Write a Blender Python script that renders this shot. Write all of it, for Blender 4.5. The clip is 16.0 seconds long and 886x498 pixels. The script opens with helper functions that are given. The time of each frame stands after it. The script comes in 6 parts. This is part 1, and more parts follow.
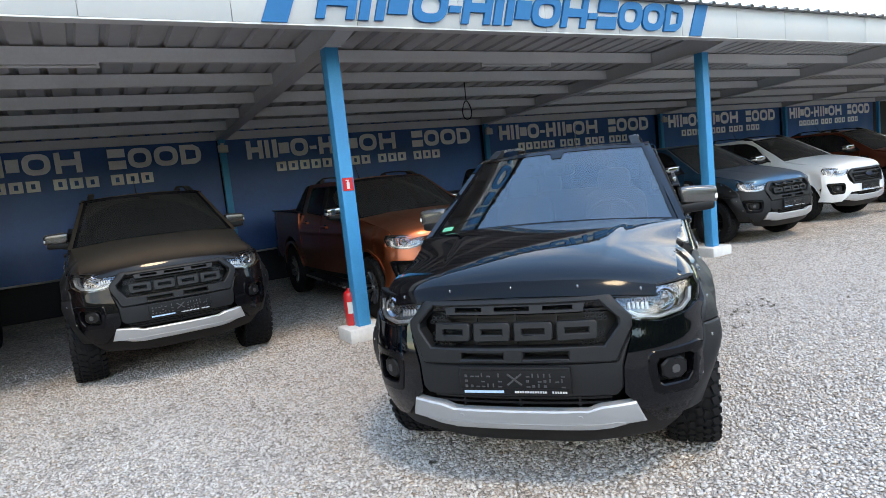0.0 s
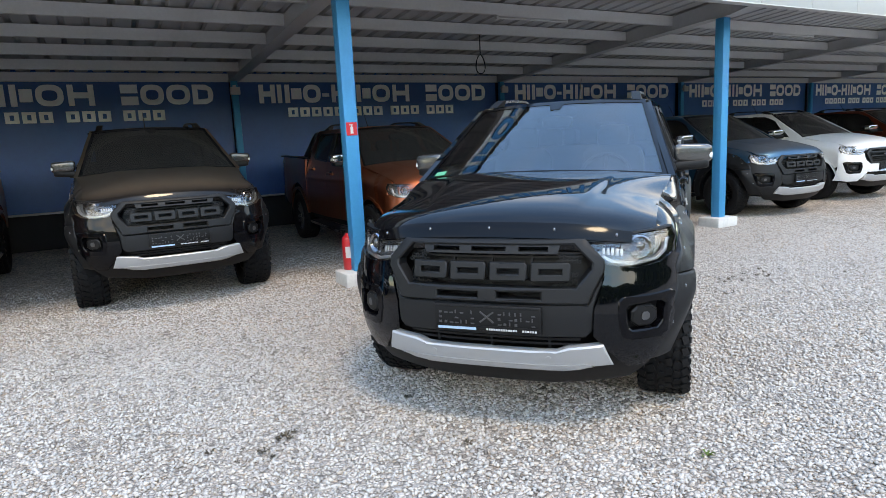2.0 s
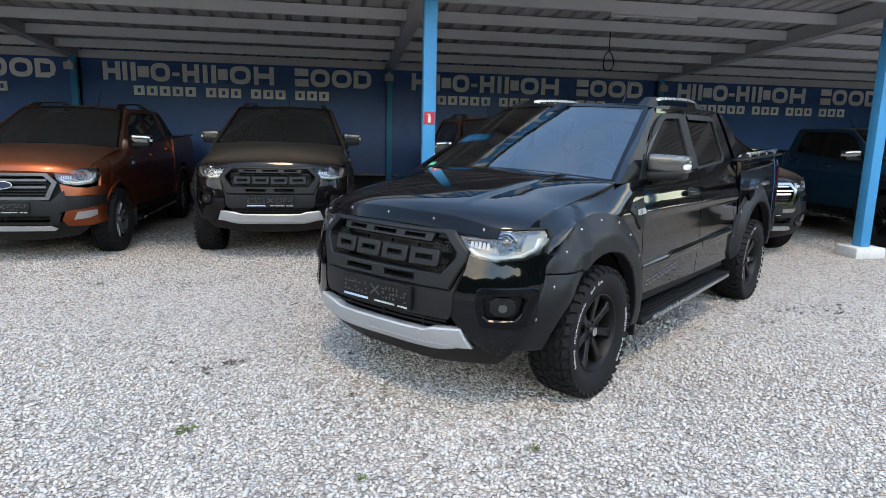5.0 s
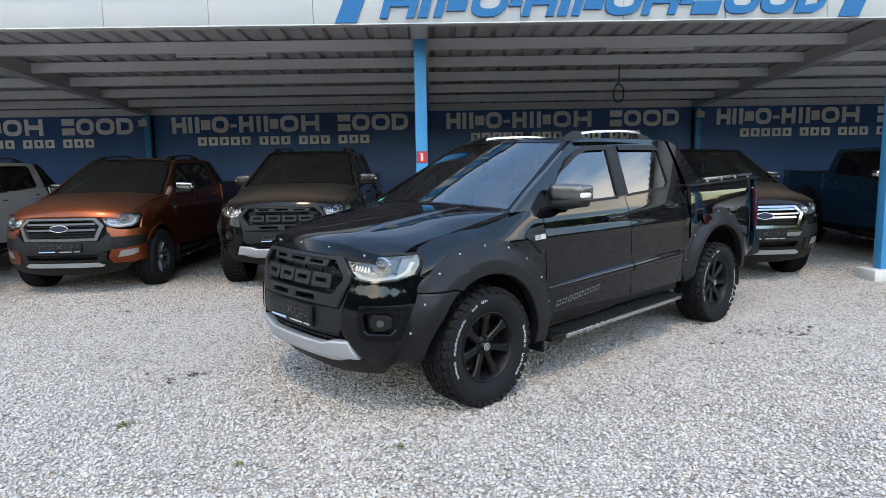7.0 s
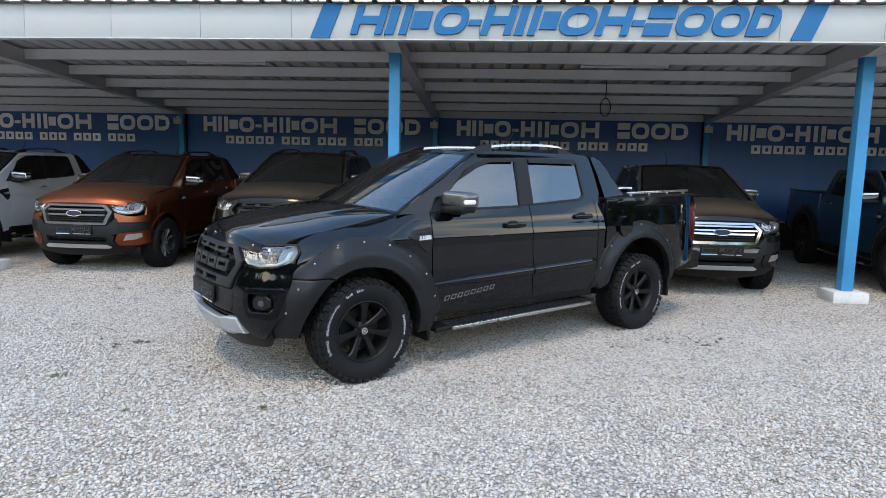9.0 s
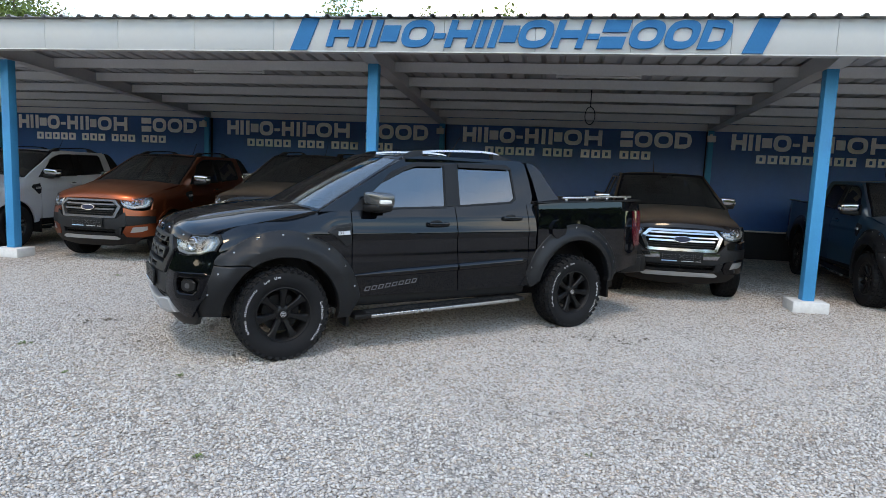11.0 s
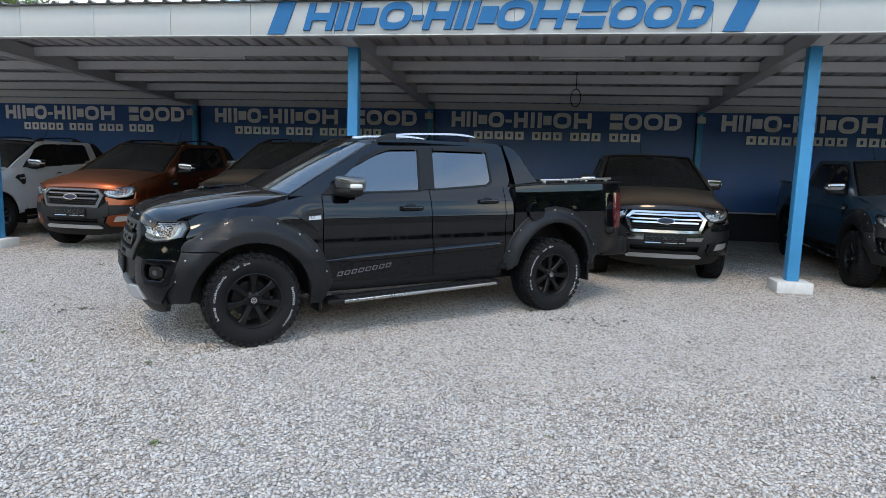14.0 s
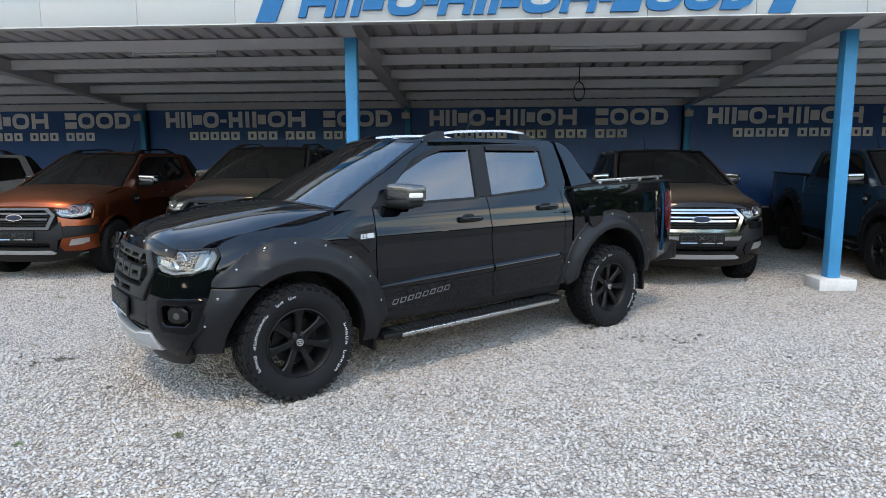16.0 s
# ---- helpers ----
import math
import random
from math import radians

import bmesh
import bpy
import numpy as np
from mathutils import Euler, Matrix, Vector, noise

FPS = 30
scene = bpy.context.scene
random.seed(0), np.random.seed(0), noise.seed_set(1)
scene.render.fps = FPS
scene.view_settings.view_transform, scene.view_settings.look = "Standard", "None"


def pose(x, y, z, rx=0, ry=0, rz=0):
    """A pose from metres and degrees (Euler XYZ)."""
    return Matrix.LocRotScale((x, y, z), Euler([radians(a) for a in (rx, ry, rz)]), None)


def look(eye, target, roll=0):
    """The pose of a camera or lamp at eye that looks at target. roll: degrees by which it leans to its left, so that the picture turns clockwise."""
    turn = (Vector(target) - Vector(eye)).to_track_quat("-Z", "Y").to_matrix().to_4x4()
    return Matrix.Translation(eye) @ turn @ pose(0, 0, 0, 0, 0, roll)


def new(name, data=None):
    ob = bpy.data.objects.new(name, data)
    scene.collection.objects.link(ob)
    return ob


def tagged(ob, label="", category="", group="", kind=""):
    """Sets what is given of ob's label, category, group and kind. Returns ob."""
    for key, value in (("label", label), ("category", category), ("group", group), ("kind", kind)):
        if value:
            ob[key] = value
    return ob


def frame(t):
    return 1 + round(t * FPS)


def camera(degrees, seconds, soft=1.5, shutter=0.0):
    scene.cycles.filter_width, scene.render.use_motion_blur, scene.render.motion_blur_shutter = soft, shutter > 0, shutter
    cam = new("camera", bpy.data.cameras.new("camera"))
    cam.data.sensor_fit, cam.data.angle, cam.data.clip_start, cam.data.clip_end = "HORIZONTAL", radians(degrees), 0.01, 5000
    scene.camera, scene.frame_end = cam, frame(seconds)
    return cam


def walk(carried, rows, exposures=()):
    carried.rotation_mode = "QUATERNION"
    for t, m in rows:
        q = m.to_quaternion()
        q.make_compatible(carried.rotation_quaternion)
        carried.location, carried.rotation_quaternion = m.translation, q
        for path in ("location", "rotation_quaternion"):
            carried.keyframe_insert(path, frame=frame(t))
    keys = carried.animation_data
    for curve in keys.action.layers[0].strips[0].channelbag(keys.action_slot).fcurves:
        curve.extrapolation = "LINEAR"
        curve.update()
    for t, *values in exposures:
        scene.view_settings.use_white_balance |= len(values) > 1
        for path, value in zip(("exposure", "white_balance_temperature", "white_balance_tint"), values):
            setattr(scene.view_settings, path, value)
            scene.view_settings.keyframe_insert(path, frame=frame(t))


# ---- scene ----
cam = camera(70.6, 16.0, soft=0.7)
PATH = [
    (0, (-0.049, -0.062, 1.671), (0.942, 1.661, 1.449), -6.1),
    (0.5, (-0.062, -0.003, 1.667), (0.959, 1.705, 1.459), -5.2),
    (1, (-0.042, -0.014, 1.662), (0.995, 1.685, 1.458), -4.8),
    (1.5, (-0.025, -0.096, 1.619), (0.982, 1.615, 1.383), -3.2),
    (2, (0.059, -0.194, 1.537), (0.996, 1.54, 1.199), -2.8),
    (2.5, (0.306, -0.34, 1.507), (1.137, 1.445, 1.157), -2.3),
    (3, (0.503, -0.498, 1.515), (1.245, 1.326, 1.164), -3.4),
    (3.5, (0.683, -0.707, 1.514), (1.335, 1.143, 1.124), 0.2),
    (4, (0.888, -0.856, 1.541), (1.379, 1.04, 1.136), -3.4),
    (4.2, (1.005, -0.898, 1.531), (1.468, 1.008, 1.138), -2.2),
    (6.3, (2.227, -1.479, 1.56), (2.33, 0.496, 1.26), 0.1),
    (6.5, (2.339, -1.532, 1.565), (2.4, 0.447, 1.284), -1.0),
    (7, (2.635, -1.718, 1.565), (2.67, 0.265, 1.311), -1.0),
    (7.5, (2.905, -1.865, 1.608), (2.899, 0.118, 1.349), -1.2),
    (8, (3.258, -1.998, 1.571), (3.147, -0.017, 1.313), 0.9),
    (8.5, (3.592, -2.113, 1.581), (3.501, -0.128, 1.356), 0.6),
    (9, (3.916, -2.245, 1.593), (3.76, -0.266, 1.35), 1.3),
    (9.2, (4.031, -2.275, 1.596), (3.828, -0.296, 1.384), 0.1),
    (11.3, (5.272, -2.609, 1.61), (4.934, -0.652, 1.37), 2.2),
    (11.5, (5.353, -2.606, 1.603), (5.007, -0.653, 1.347), 1.7),
    (12, (5.449, -2.608, 1.592), (5.109, -0.654, 1.332), 0.8),
    (12.5, (5.469, -2.601, 1.591), (5.143, -0.644, 1.342), 0.4),
    (13, (5.473, -2.588, 1.59), (5.143, -0.631, 1.347), 0.2),
    (13.5, (5.445, -2.569, 1.586), (5.117, -0.611, 1.341), 0.8),
    (14, (5.362, -2.512, 1.582), (5.04, -0.557, 1.309), 1.6),
    (14.5, (5.098, -2.36, 1.587), (4.83, -0.391, 1.363), 0.6),
    (15, (4.843, -2.192, 1.607), (4.625, -0.22, 1.355), -1.6),
    (15.5, (4.541, -1.934, 1.613), (4.342, 0.035, 1.329), -2.6),
    (16, (4.201, -1.73, 1.573), (4.076, 0.248, 1.308), -0.2),
]
walk(cam, [(t, look(eye, target, roll)) for t, eye, target, roll in PATH], exposures=((0, 2.19, 11300, 12), (4, 2.12, 11300, 12), (7, 2.05, 11300, 12), (9, 1.96, 11300, 12), (12, 1.72, 11300, 12), (14.5, 1.78, 11300, 12), (16, 1.97, 11300, 12)))

# ---- world and light ----
SUN_UP, SUN_ROT = radians(58), radians(182)
world = bpy.data.worlds.new("sky")
scene.world = world
world.use_nodes = True
wn, wl = world.node_tree.nodes, world.node_tree.links
sky = wn.new("ShaderNodeTexSky")
sky.sky_type, sky.sun_disc, sky.sun_elevation, sky.sun_rotation = "NISHITA", False, SUN_UP, SUN_ROT
sky.air_density, sky.dust_density, sky.ozone_density = 1.2, 0.3, 2.0
cloud_at = wn.new("ShaderNodeTexCoord")
cloud_map = wn.new("ShaderNodeMapping")
cloud_map.inputs["Scale"].default_value = (1.0, 1.0, 3.4)
cloud = wn.new("ShaderNodeTexNoise")
cloud.inputs["Scale"].default_value, cloud.inputs["Detail"].default_value = 2.3, 6.0
cloud_ramp = wn.new("ShaderNodeValToRGB")
cloud_ramp.color_ramp.elements[0].position, cloud_ramp.color_ramp.elements[1].position = 0.44, 0.70
cloud_mix = wn.new("ShaderNodeMixRGB")
cloud_mix.inputs[2].default_value = (8.4, 9.0, 9.8, 1)
wl.new(cloud_at.outputs["Generated"], cloud_map.inputs["Vector"])
wl.new(cloud_map.outputs["Vector"], cloud.inputs["Vector"])
wl.new(cloud.outputs["Fac"], cloud_ramp.inputs["Fac"])
cloud_sep, cloud_thin, cloud_amt = wn.new("ShaderNodeSeparateXYZ"), wn.new("ShaderNodeValToRGB"), wn.new("ShaderNodeMath")
cloud_thin.color_ramp.elements[0].position, cloud_thin.color_ramp.elements[1].position = 0.30, 0.62
cloud_thin.color_ramp.elements[0].color, cloud_thin.color_ramp.elements[1].color = (1, 1, 1, 1), (0.05, 0.05, 0.05, 1)
cloud_amt.operation = "MULTIPLY"
wl.new(cloud_at.outputs["Generated"], cloud_sep.inputs["Vector"])
wl.new(cloud_sep.outputs["Z"], cloud_thin.inputs["Fac"])
wl.new(cloud_ramp.outputs["Color"], cloud_amt.inputs[0])
wl.new(cloud_thin.outputs["Color"], cloud_amt.inputs[1])
wl.new(cloud_amt.outputs[0], cloud_mix.inputs[0])
sky_tone = wn.new("ShaderNodeMixRGB")
sky_tone.blend_type, sky_tone.inputs[0].default_value, sky_tone.inputs[2].default_value = "MULTIPLY", 1.0, (0.58, 0.90, 1.22, 1)
wl.new(sky.outputs["Color"], sky_tone.inputs[1])
wl.new(sky_tone.outputs["Color"], cloud_mix.inputs[1])
wl.new(cloud_mix.outputs["Color"], wn["Background"].inputs["Color"])
wn["Background"].inputs["Strength"].default_value = 0.150

sun = new("sun", bpy.data.lights.new("sun", "SUN"))
sun.data.energy, sun.data.angle, sun.data.color = 0.36, radians(12), (1.0, 0.96, 0.91)
sun.matrix_world = look((0, 0, 30), Vector((0, 0, 30)) - Vector((math.cos(SUN_UP) * math.sin(SUN_ROT), math.cos(SUN_UP) * math.cos(SUN_ROT), math.sin(SUN_UP))))


# ---- materials ----
def material(name):
    m = bpy.data.materials.new(name)
    m.use_nodes = True
    return m, m.node_tree.nodes, m.node_tree.links, m.node_tree.nodes["Principled BSDF"]


def noise_node(n, l, scale, detail=4.0, rough=0.6, stretch=None):
    at = n.new("ShaderNodeTexCoord")
    tex = n.new("ShaderNodeTexNoise")
    tex.inputs["Scale"].default_value, tex.inputs["Detail"].default_value, tex.inputs["Roughness"].default_value = scale, detail, rough
    if stretch:
        mp = n.new("ShaderNodeMapping")
        mp.inputs["Scale"].default_value = stretch
        l.new(at.outputs["Object"], mp.inputs["Vector"])
        l.new(mp.outputs["Vector"], tex.inputs["Vector"])
    else:
        l.new(at.outputs["Object"], tex.inputs["Vector"])
    return tex


def ramp_node(n, l, source, stops):
    r = n.new("ShaderNodeValToRGB")
    e = r.color_ramp.elements
    while len(e) < len(stops):
        e.new(0.5)
    for k, (p, c) in enumerate(stops):
        e[k].position, e[k].color = p, (*c, 1) if not isinstance(c, (int, float)) else (c, c, c, 1)
    l.new(source, r.inputs["Fac"])
    return r


def bump_node(n, l, p, source, strength, distance):
    b = n.new("ShaderNodeBump")
    b.inputs["Strength"].default_value, b.inputs["Distance"].default_value = strength, distance
    l.new(source, b.inputs["Height"])
    l.new(b.outputs["Normal"], p.inputs["Normal"])
    return b


def tint(c, k):
    return tuple(min(1.0, v * k) for v in c)


def surface(name, color, rough=0.5, metal=0.0, vary=0.12, grain=40.0, blot=2.0, bump=0.0, dist=0.002, coat=0.0, dust=0.0, coat_ior=1.5, spec=0.5):
    """Painted, plastic, metal or mineral surface: fine grain and broad blotches in colour and gloss, and dust on what faces up."""
    m, n, l, p = material(name)
    fine, broad = noise_node(n, l, grain), noise_node(n, l, blot, 3.0)
    both = n.new("ShaderNodeMath")
    both.operation = "ADD"
    l.new(fine.outputs["Fac"], both.inputs[0])
    l.new(broad.outputs["Fac"], both.inputs[1])
    half = n.new("ShaderNodeMath")
    half.operation, half.inputs[1].default_value = "MULTIPLY", 0.5
    l.new(both.outputs[0], half.inputs[0])
    base = ramp_node(n, l, half.outputs[0], [(0.3, tint(color, 1 - vary)), (0.7, tint(color, 1 + vary))])
    gloss = ramp_node(n, l, half.outputs[0], [(0.3, max(0.02, rough * 0.85)), (0.7, min(1.0, rough * 1.15))])
    col, rgh = base.outputs["Color"], gloss.outputs["Color"]
    p.inputs["Metallic"].default_value = metal
    p.inputs["Specular IOR Level"].default_value = spec
    p.inputs["Coat Weight"].default_value, p.inputs["Coat Roughness"].default_value = coat, 0.03
    p.inputs["Coat IOR"].default_value = coat_ior
    if dust:
        geo, sep = n.new("ShaderNodeNewGeometry"), n.new("ShaderNodeSeparateXYZ")
        l.new(geo.outputs["Normal"], sep.inputs["Vector"])
        up = ramp_node(n, l, sep.outputs["Z"], [(0.05, 0.0), (0.6, 0.16), (0.96, 1.0)])
        patch = ramp_node(n, l, broad.outputs["Fac"], [(0.3, 0.7), (0.7, 1.0)])
        mul = n.new("ShaderNodeMath")
        mul.operation = "MULTIPLY"
        l.new(up.outputs["Color"], mul.inputs[0])
        l.new(patch.outputs["Color"], mul.inputs[1])
        amt = n.new("ShaderNodeMath")
        amt.operation, amt.inputs[1].default_value = "MULTIPLY", dust
        l.new(mul.outputs[0], amt.inputs[0])
        mix, rmix, cmix = n.new("ShaderNodeMixRGB"), n.new("ShaderNodeMixRGB"), n.new("ShaderNodeMath")
        mix.inputs[2].default_value, rmix.inputs[2].default_value = (0.145, 0.105, 0.076, 1), (0.9, 0.9, 0.9, 1)
        for x, src in ((mix, col), (rmix, rgh)):
            l.new(amt.outputs[0], x.inputs[0])
            l.new(src, x.inputs[1])
        col, rgh = mix.outputs["Color"], rmix.outputs["Color"]
        cmix.operation, cmix.inputs[0].default_value = "SUBTRACT", coat
        l.new(amt.outputs[0], cmix.inputs[1])
        cmix.use_clamp = True
        l.new(cmix.outputs[0], p.inputs["Coat Weight"])
    l.new(col, p.inputs["Base Color"])
    l.new(rgh, p.inputs["Roughness"])
    if bump:
        bump_node(n, l, p, fine.outputs["Fac"], bump, dist)
    return m


def glass(name, tone=(0.5, 0.56, 0.56), dust=0.0, gloss=0.05):
    """Tinted pane: lets light through by its tone, mirrors by Fresnel, and may carry a film of dust."""
    m = bpy.data.materials.new(name)
    m.use_nodes = True
    n, l = m.node_tree.nodes, m.node_tree.links
    n.remove(n["Principled BSDF"])
    out = n["Material Output"]
    see, shine, mix = n.new("ShaderNodeBsdfTransparent"), n.new("ShaderNodeBsdfGlossy"), n.new("ShaderNodeMixShader")
    edge, steep, fres = n.new("ShaderNodeLayerWeight"), n.new("ShaderNodeMath"), n.new("ShaderNodeMath")
    see.inputs["Color"].default_value = (*tone, 1)
    shine.inputs["Roughness"].default_value = 0.02
    edge.inputs["Blend"].default_value = 0.5
    steep.operation, steep.inputs[1].default_value = "POWER", 5.0
    fres.operation, fres.inputs[1].default_value, fres.inputs[2].default_value = "MULTIPLY_ADD", 1 - gloss, gloss
    l.new(edge.outputs["Facing"], steep.inputs[0])
    l.new(steep.outputs[0], fres.inputs[0])
    l.new(fres.outputs[0], mix.inputs[0])
    l.new(see.outputs[0], mix.inputs[1])
    l.new(shine.outputs[0], mix.inputs[2])
    last = mix.outputs[0]
    if dust:
        film, add = n.new("ShaderNodeBsdfDiffuse"), n.new("ShaderNodeMixShader")
        film.inputs["Color"].default_value = (0.115, 0.108, 0.10, 1)
        amount = ramp_node(n, l, noise_node(n, l, 3.0, 5.0).outputs["Fac"], [(0.3, dust * 0.75), (0.7, min(1.0, dust * 1.1))])
        l.new(amount.outputs["Color"], add.inputs[0])
        l.new(last, add.inputs[1])
        l.new(film.outputs[0], add.inputs[2])
        last = add.outputs[0]
    l.new(last, out.inputs["Surface"])
    return m


def gravel_material(name):
    """Crushed limestone: every cell of about 15 mm a stone of its own tone, with dark joints, pinkish and grey drifts."""
    m, n, l, p = material(name)
    at = n.new("ShaderNodeTexCoord")
    cell, edge, small = n.new("ShaderNodeTexVoronoi"), n.new("ShaderNodeTexVoronoi"), n.new("ShaderNodeTexVoronoi")
    warp = noise_node(n, l, 30.0, 2.0)
    off = n.new("ShaderNodeMixRGB")
    off.blend_type, off.inputs[0].default_value = "ADD", 0.012
    l.new(at.outputs["Object"], off.inputs[1])
    l.new(warp.outputs["Color"], off.inputs[2])
    for v in (cell, edge, small):
        v.inputs["Scale"].default_value = 36.0
        l.new(off.outputs["Color"], v.inputs["Vector"])
    edge.feature = "DISTANCE_TO_EDGE"
    small.inputs["Scale"].default_value = 110.0
    sep = n.new("ShaderNodeSeparateColor")
    l.new(cell.outputs["Color"], sep.inputs["Color"])
    stone = ramp_node(n, l, sep.outputs[0], [(0.0, (0.36, 0.318, 0.285)), (0.18, (0.58, 0.519, 0.470)), (0.50, (0.80, 0.727, 0.664)), (0.85, (0.90, 0.832, 0.772)), (1.0, (0.62, 0.484, 0.38))])
    drift = ramp_node(n, l, noise_node(n, l, 0.35, 4.0).outputs["Fac"], [(0.38, (1.0, 0.895, 0.81)), (0.62, (1.0, 0.98, 0.96))])
    dark = ramp_node(n, l, noise_node(n, l, 1.6, 5.0).outputs["Fac"], [(0.32, 0.74), (0.60, 1.0)])
    tone, shade, gap = n.new("ShaderNodeMixRGB"), n.new("ShaderNodeMixRGB"), n.new("ShaderNodeMixRGB")
    for x in (tone, shade, gap):
        x.blend_type, x.inputs[0].default_value = "MULTIPLY", 1.0
    joint = ramp_node(n, l, edge.outputs["Distance"], [(0.0, 0.46), (0.16, 1.0)])
    l.new(stone.outputs["Color"], tone.inputs[1])
    l.new(drift.outputs["Color"], tone.inputs[2])
    l.new(tone.outputs["Color"], shade.inputs[1])
    l.new(dark.outputs["Color"], shade.inputs[2])
    grit, gsep = n.new("ShaderNodeMixRGB"), n.new("ShaderNodeSeparateColor")
    grit.blend_type, grit.inputs[0].default_value = "MULTIPLY", 1.0
    l.new(small.outputs["Color"], gsep.inputs["Color"])
    fine = ramp_node(n, l, gsep.outputs[0], [(0.0, 0.62), (0.35, 0.92), (1.0, 1.0)])
    l.new(shade.outputs["Color"], grit.inputs[1])
    l.new(fine.outputs["Color"], grit.inputs[2])
    clump, csep, cmul = n.new("ShaderNodeTexVoronoi"), n.new("ShaderNodeSeparateColor"), n.new("ShaderNodeMixRGB")
    clump.inputs["Scale"].default_value = 19.0
    cmul.blend_type, cmul.inputs[0].default_value = "MULTIPLY", 1.0
    l.new(off.outputs["Color"], clump.inputs["Vector"])
    l.new(clump.outputs["Color"], csep.inputs["Color"])
    lump = ramp_node(n, l, csep.outputs[1], [(0.0, 0.74), (0.3, 0.94), (1.0, 1.0)])
    l.new(grit.outputs["Color"], cmul.inputs[1])
    l.new(lump.outputs["Color"], cmul.inputs[2])
    l.new(cmul.outputs["Color"], gap.inputs[1])
    l.new(joint.outputs["Color"], gap.inputs[2])
    l.new(gap.outputs["Color"], p.inputs["Base Color"])
    p.inputs["Roughness"].default_value = 0.85
    hill = ramp_node(n, l, edge.outputs["Distance"], [(0.0, 0.0), (0.25, 0.8), (0.6, 1.0)])
    rise = n.new("ShaderNodeMath")
    rise.operation = "MULTIPLY_ADD"
    l.new(hill.outputs["Color"], rise.inputs[0])
    l.new(sep.outputs[1], rise.inputs[1])
    l.new(hill.outputs["Color"], rise.inputs[2])
    bump_node(n, l, p, rise.outputs[0], 0.85, 0.008)
    return m


def stone_material(name):
    m, n, l, p = material(name)
    geo = n.new("ShaderNodeNewGeometry")
    stone = ramp_node(n, l, geo.outputs["Random Per Island"], [(0.0, (0.34, 0.302, 0.270)), (0.18, (0.47, 0.421, 0.380)), (0.55, (0.585, 0.532, 0.484)), (0.9, (0.655, 0.604, 0.555)), (1.0, (0.54, 0.427, 0.337))])
    grain = noise_node(n, l, 220.0, 3.0)
    mul = n.new("ShaderNodeMixRGB")
    mul.blend_type, mul.inputs[0].default_value = "MULTIPLY", 1.0
    g = ramp_node(n, l, grain.outputs["Fac"], [(0.3, 0.85), (0.7, 1.0)])
    l.new(stone.outputs["Color"], mul.inputs[1])
    l.new(g.outputs["Color"], mul.inputs[2])
    l.new(mul.outputs["Color"], p.inputs["Base Color"])
    p.inputs["Roughness"].default_value = 0.85
    return m


def leaf_material(name, low, high):
    m, n, l, p = material(name)
    geo = n.new("ShaderNodeNewGeometry")
    c = ramp_node(n, l, geo.outputs["Random Per Island"], [(0.0, low), (1.0, high)])
    l.new(c.outputs["Color"], p.inputs["Base Color"])
    p.inputs["Roughness"].default_value = 0.6
    return m


BLACK_PAINT = surface("black_paint", (0.0012, 0.0016, 0.0028), 0.10, vary=0.3, grain=300, blot=1.5, coat=1.0, coat_ior=1.46, spec=0.02)
DUSTY_BLACK = surface("dusty_black_paint", (0.004, 0.004, 0.005), 0.20, vary=0.3, blot=3, coat=0.8, coat_ior=1.38, dust=0.52, spec=0.04)
DUSTY_ORANGE = surface("dusty_orange_paint", (0.275, 0.062, 0.024), 0.36, metal=0.92, vary=0.08, blot=3, coat=0.4, dust=0.62)
DUSTY_BROWN = surface("dusty_brown_orange_paint", (0.34, 0.088, 0.040), 0.34, metal=0.92, vary=0.08, blot=3, coat=0.5, dust=0.46)
DUSTY_BLUE = surface("dusty_blue_paint", (0.012, 0.085, 0.155), 0.36, metal=0.75, vary=0.12, blot=3, coat=0.4, dust=0.60)
DUSTY_WHITE = surface("dusty_white_paint", (0.72, 0.73, 0.73), 0.3, vary=0.05, blot=3, coat=0.6, dust=0.25)
DUSTY_SILVER = surface("dusty_silver_paint", (0.50, 0.52, 0.55), 0.3, vary=0.05, blot=3, coat=0.6, dust=0.28)
DUSTY_RED = surface("dusty_red_paint", (0.20, 0.040, 0.02), 0.32, metal=0.92, vary=0.08, blot=3, coat=0.6, dust=0.35)
FLARE = surface("grained_black_plastic", (0.0075, 0.0082, 0.0095), 0.46, vary=0.2, grain=500, blot=4, bump=0.12, dist=0.001, spec=0.32)
CHARCOAL = surface("charcoal_plastic", (0.010, 0.0105, 0.0115), 0.48, vary=0.15, grain=400, blot=3, bump=0.1, dist=0.001, spec=0.28)
GUARD = surface("smoked_acrylic", (0.003, 0.003, 0.004), 0.10, vary=0.2, grain=200, spec=0.20)
DARK = surface("black_plastic", (0.0045, 0.0045, 0.005), 0.5, vary=0.2, grain=200, spec=0.3)
CABIN = surface("cabin_cloth", (0.045, 0.045, 0.048), 0.85, vary=0.2, grain=300, bump=0.2, dist=0.001)
RUBBER = surface("tyre_rubber", (0.007, 0.007, 0.0078), 0.75, vary=0.25, grain=120, blot=6, bump=0.2, dist=0.001, spec=0.25)
RIM_BLACK = surface("black_alloy", (0.003, 0.003, 0.0034), 0.38, vary=0.2, grain=200, spec=0.3)
RIM_GREY = surface("grey_alloy", (0.16, 0.16, 0.165), 0.35, metal=0.7, vary=0.12)
SILVER = surface("silver_paint", (0.42, 0.422, 0.425), 0.36, metal=0.35, vary=0.06, grain=250)
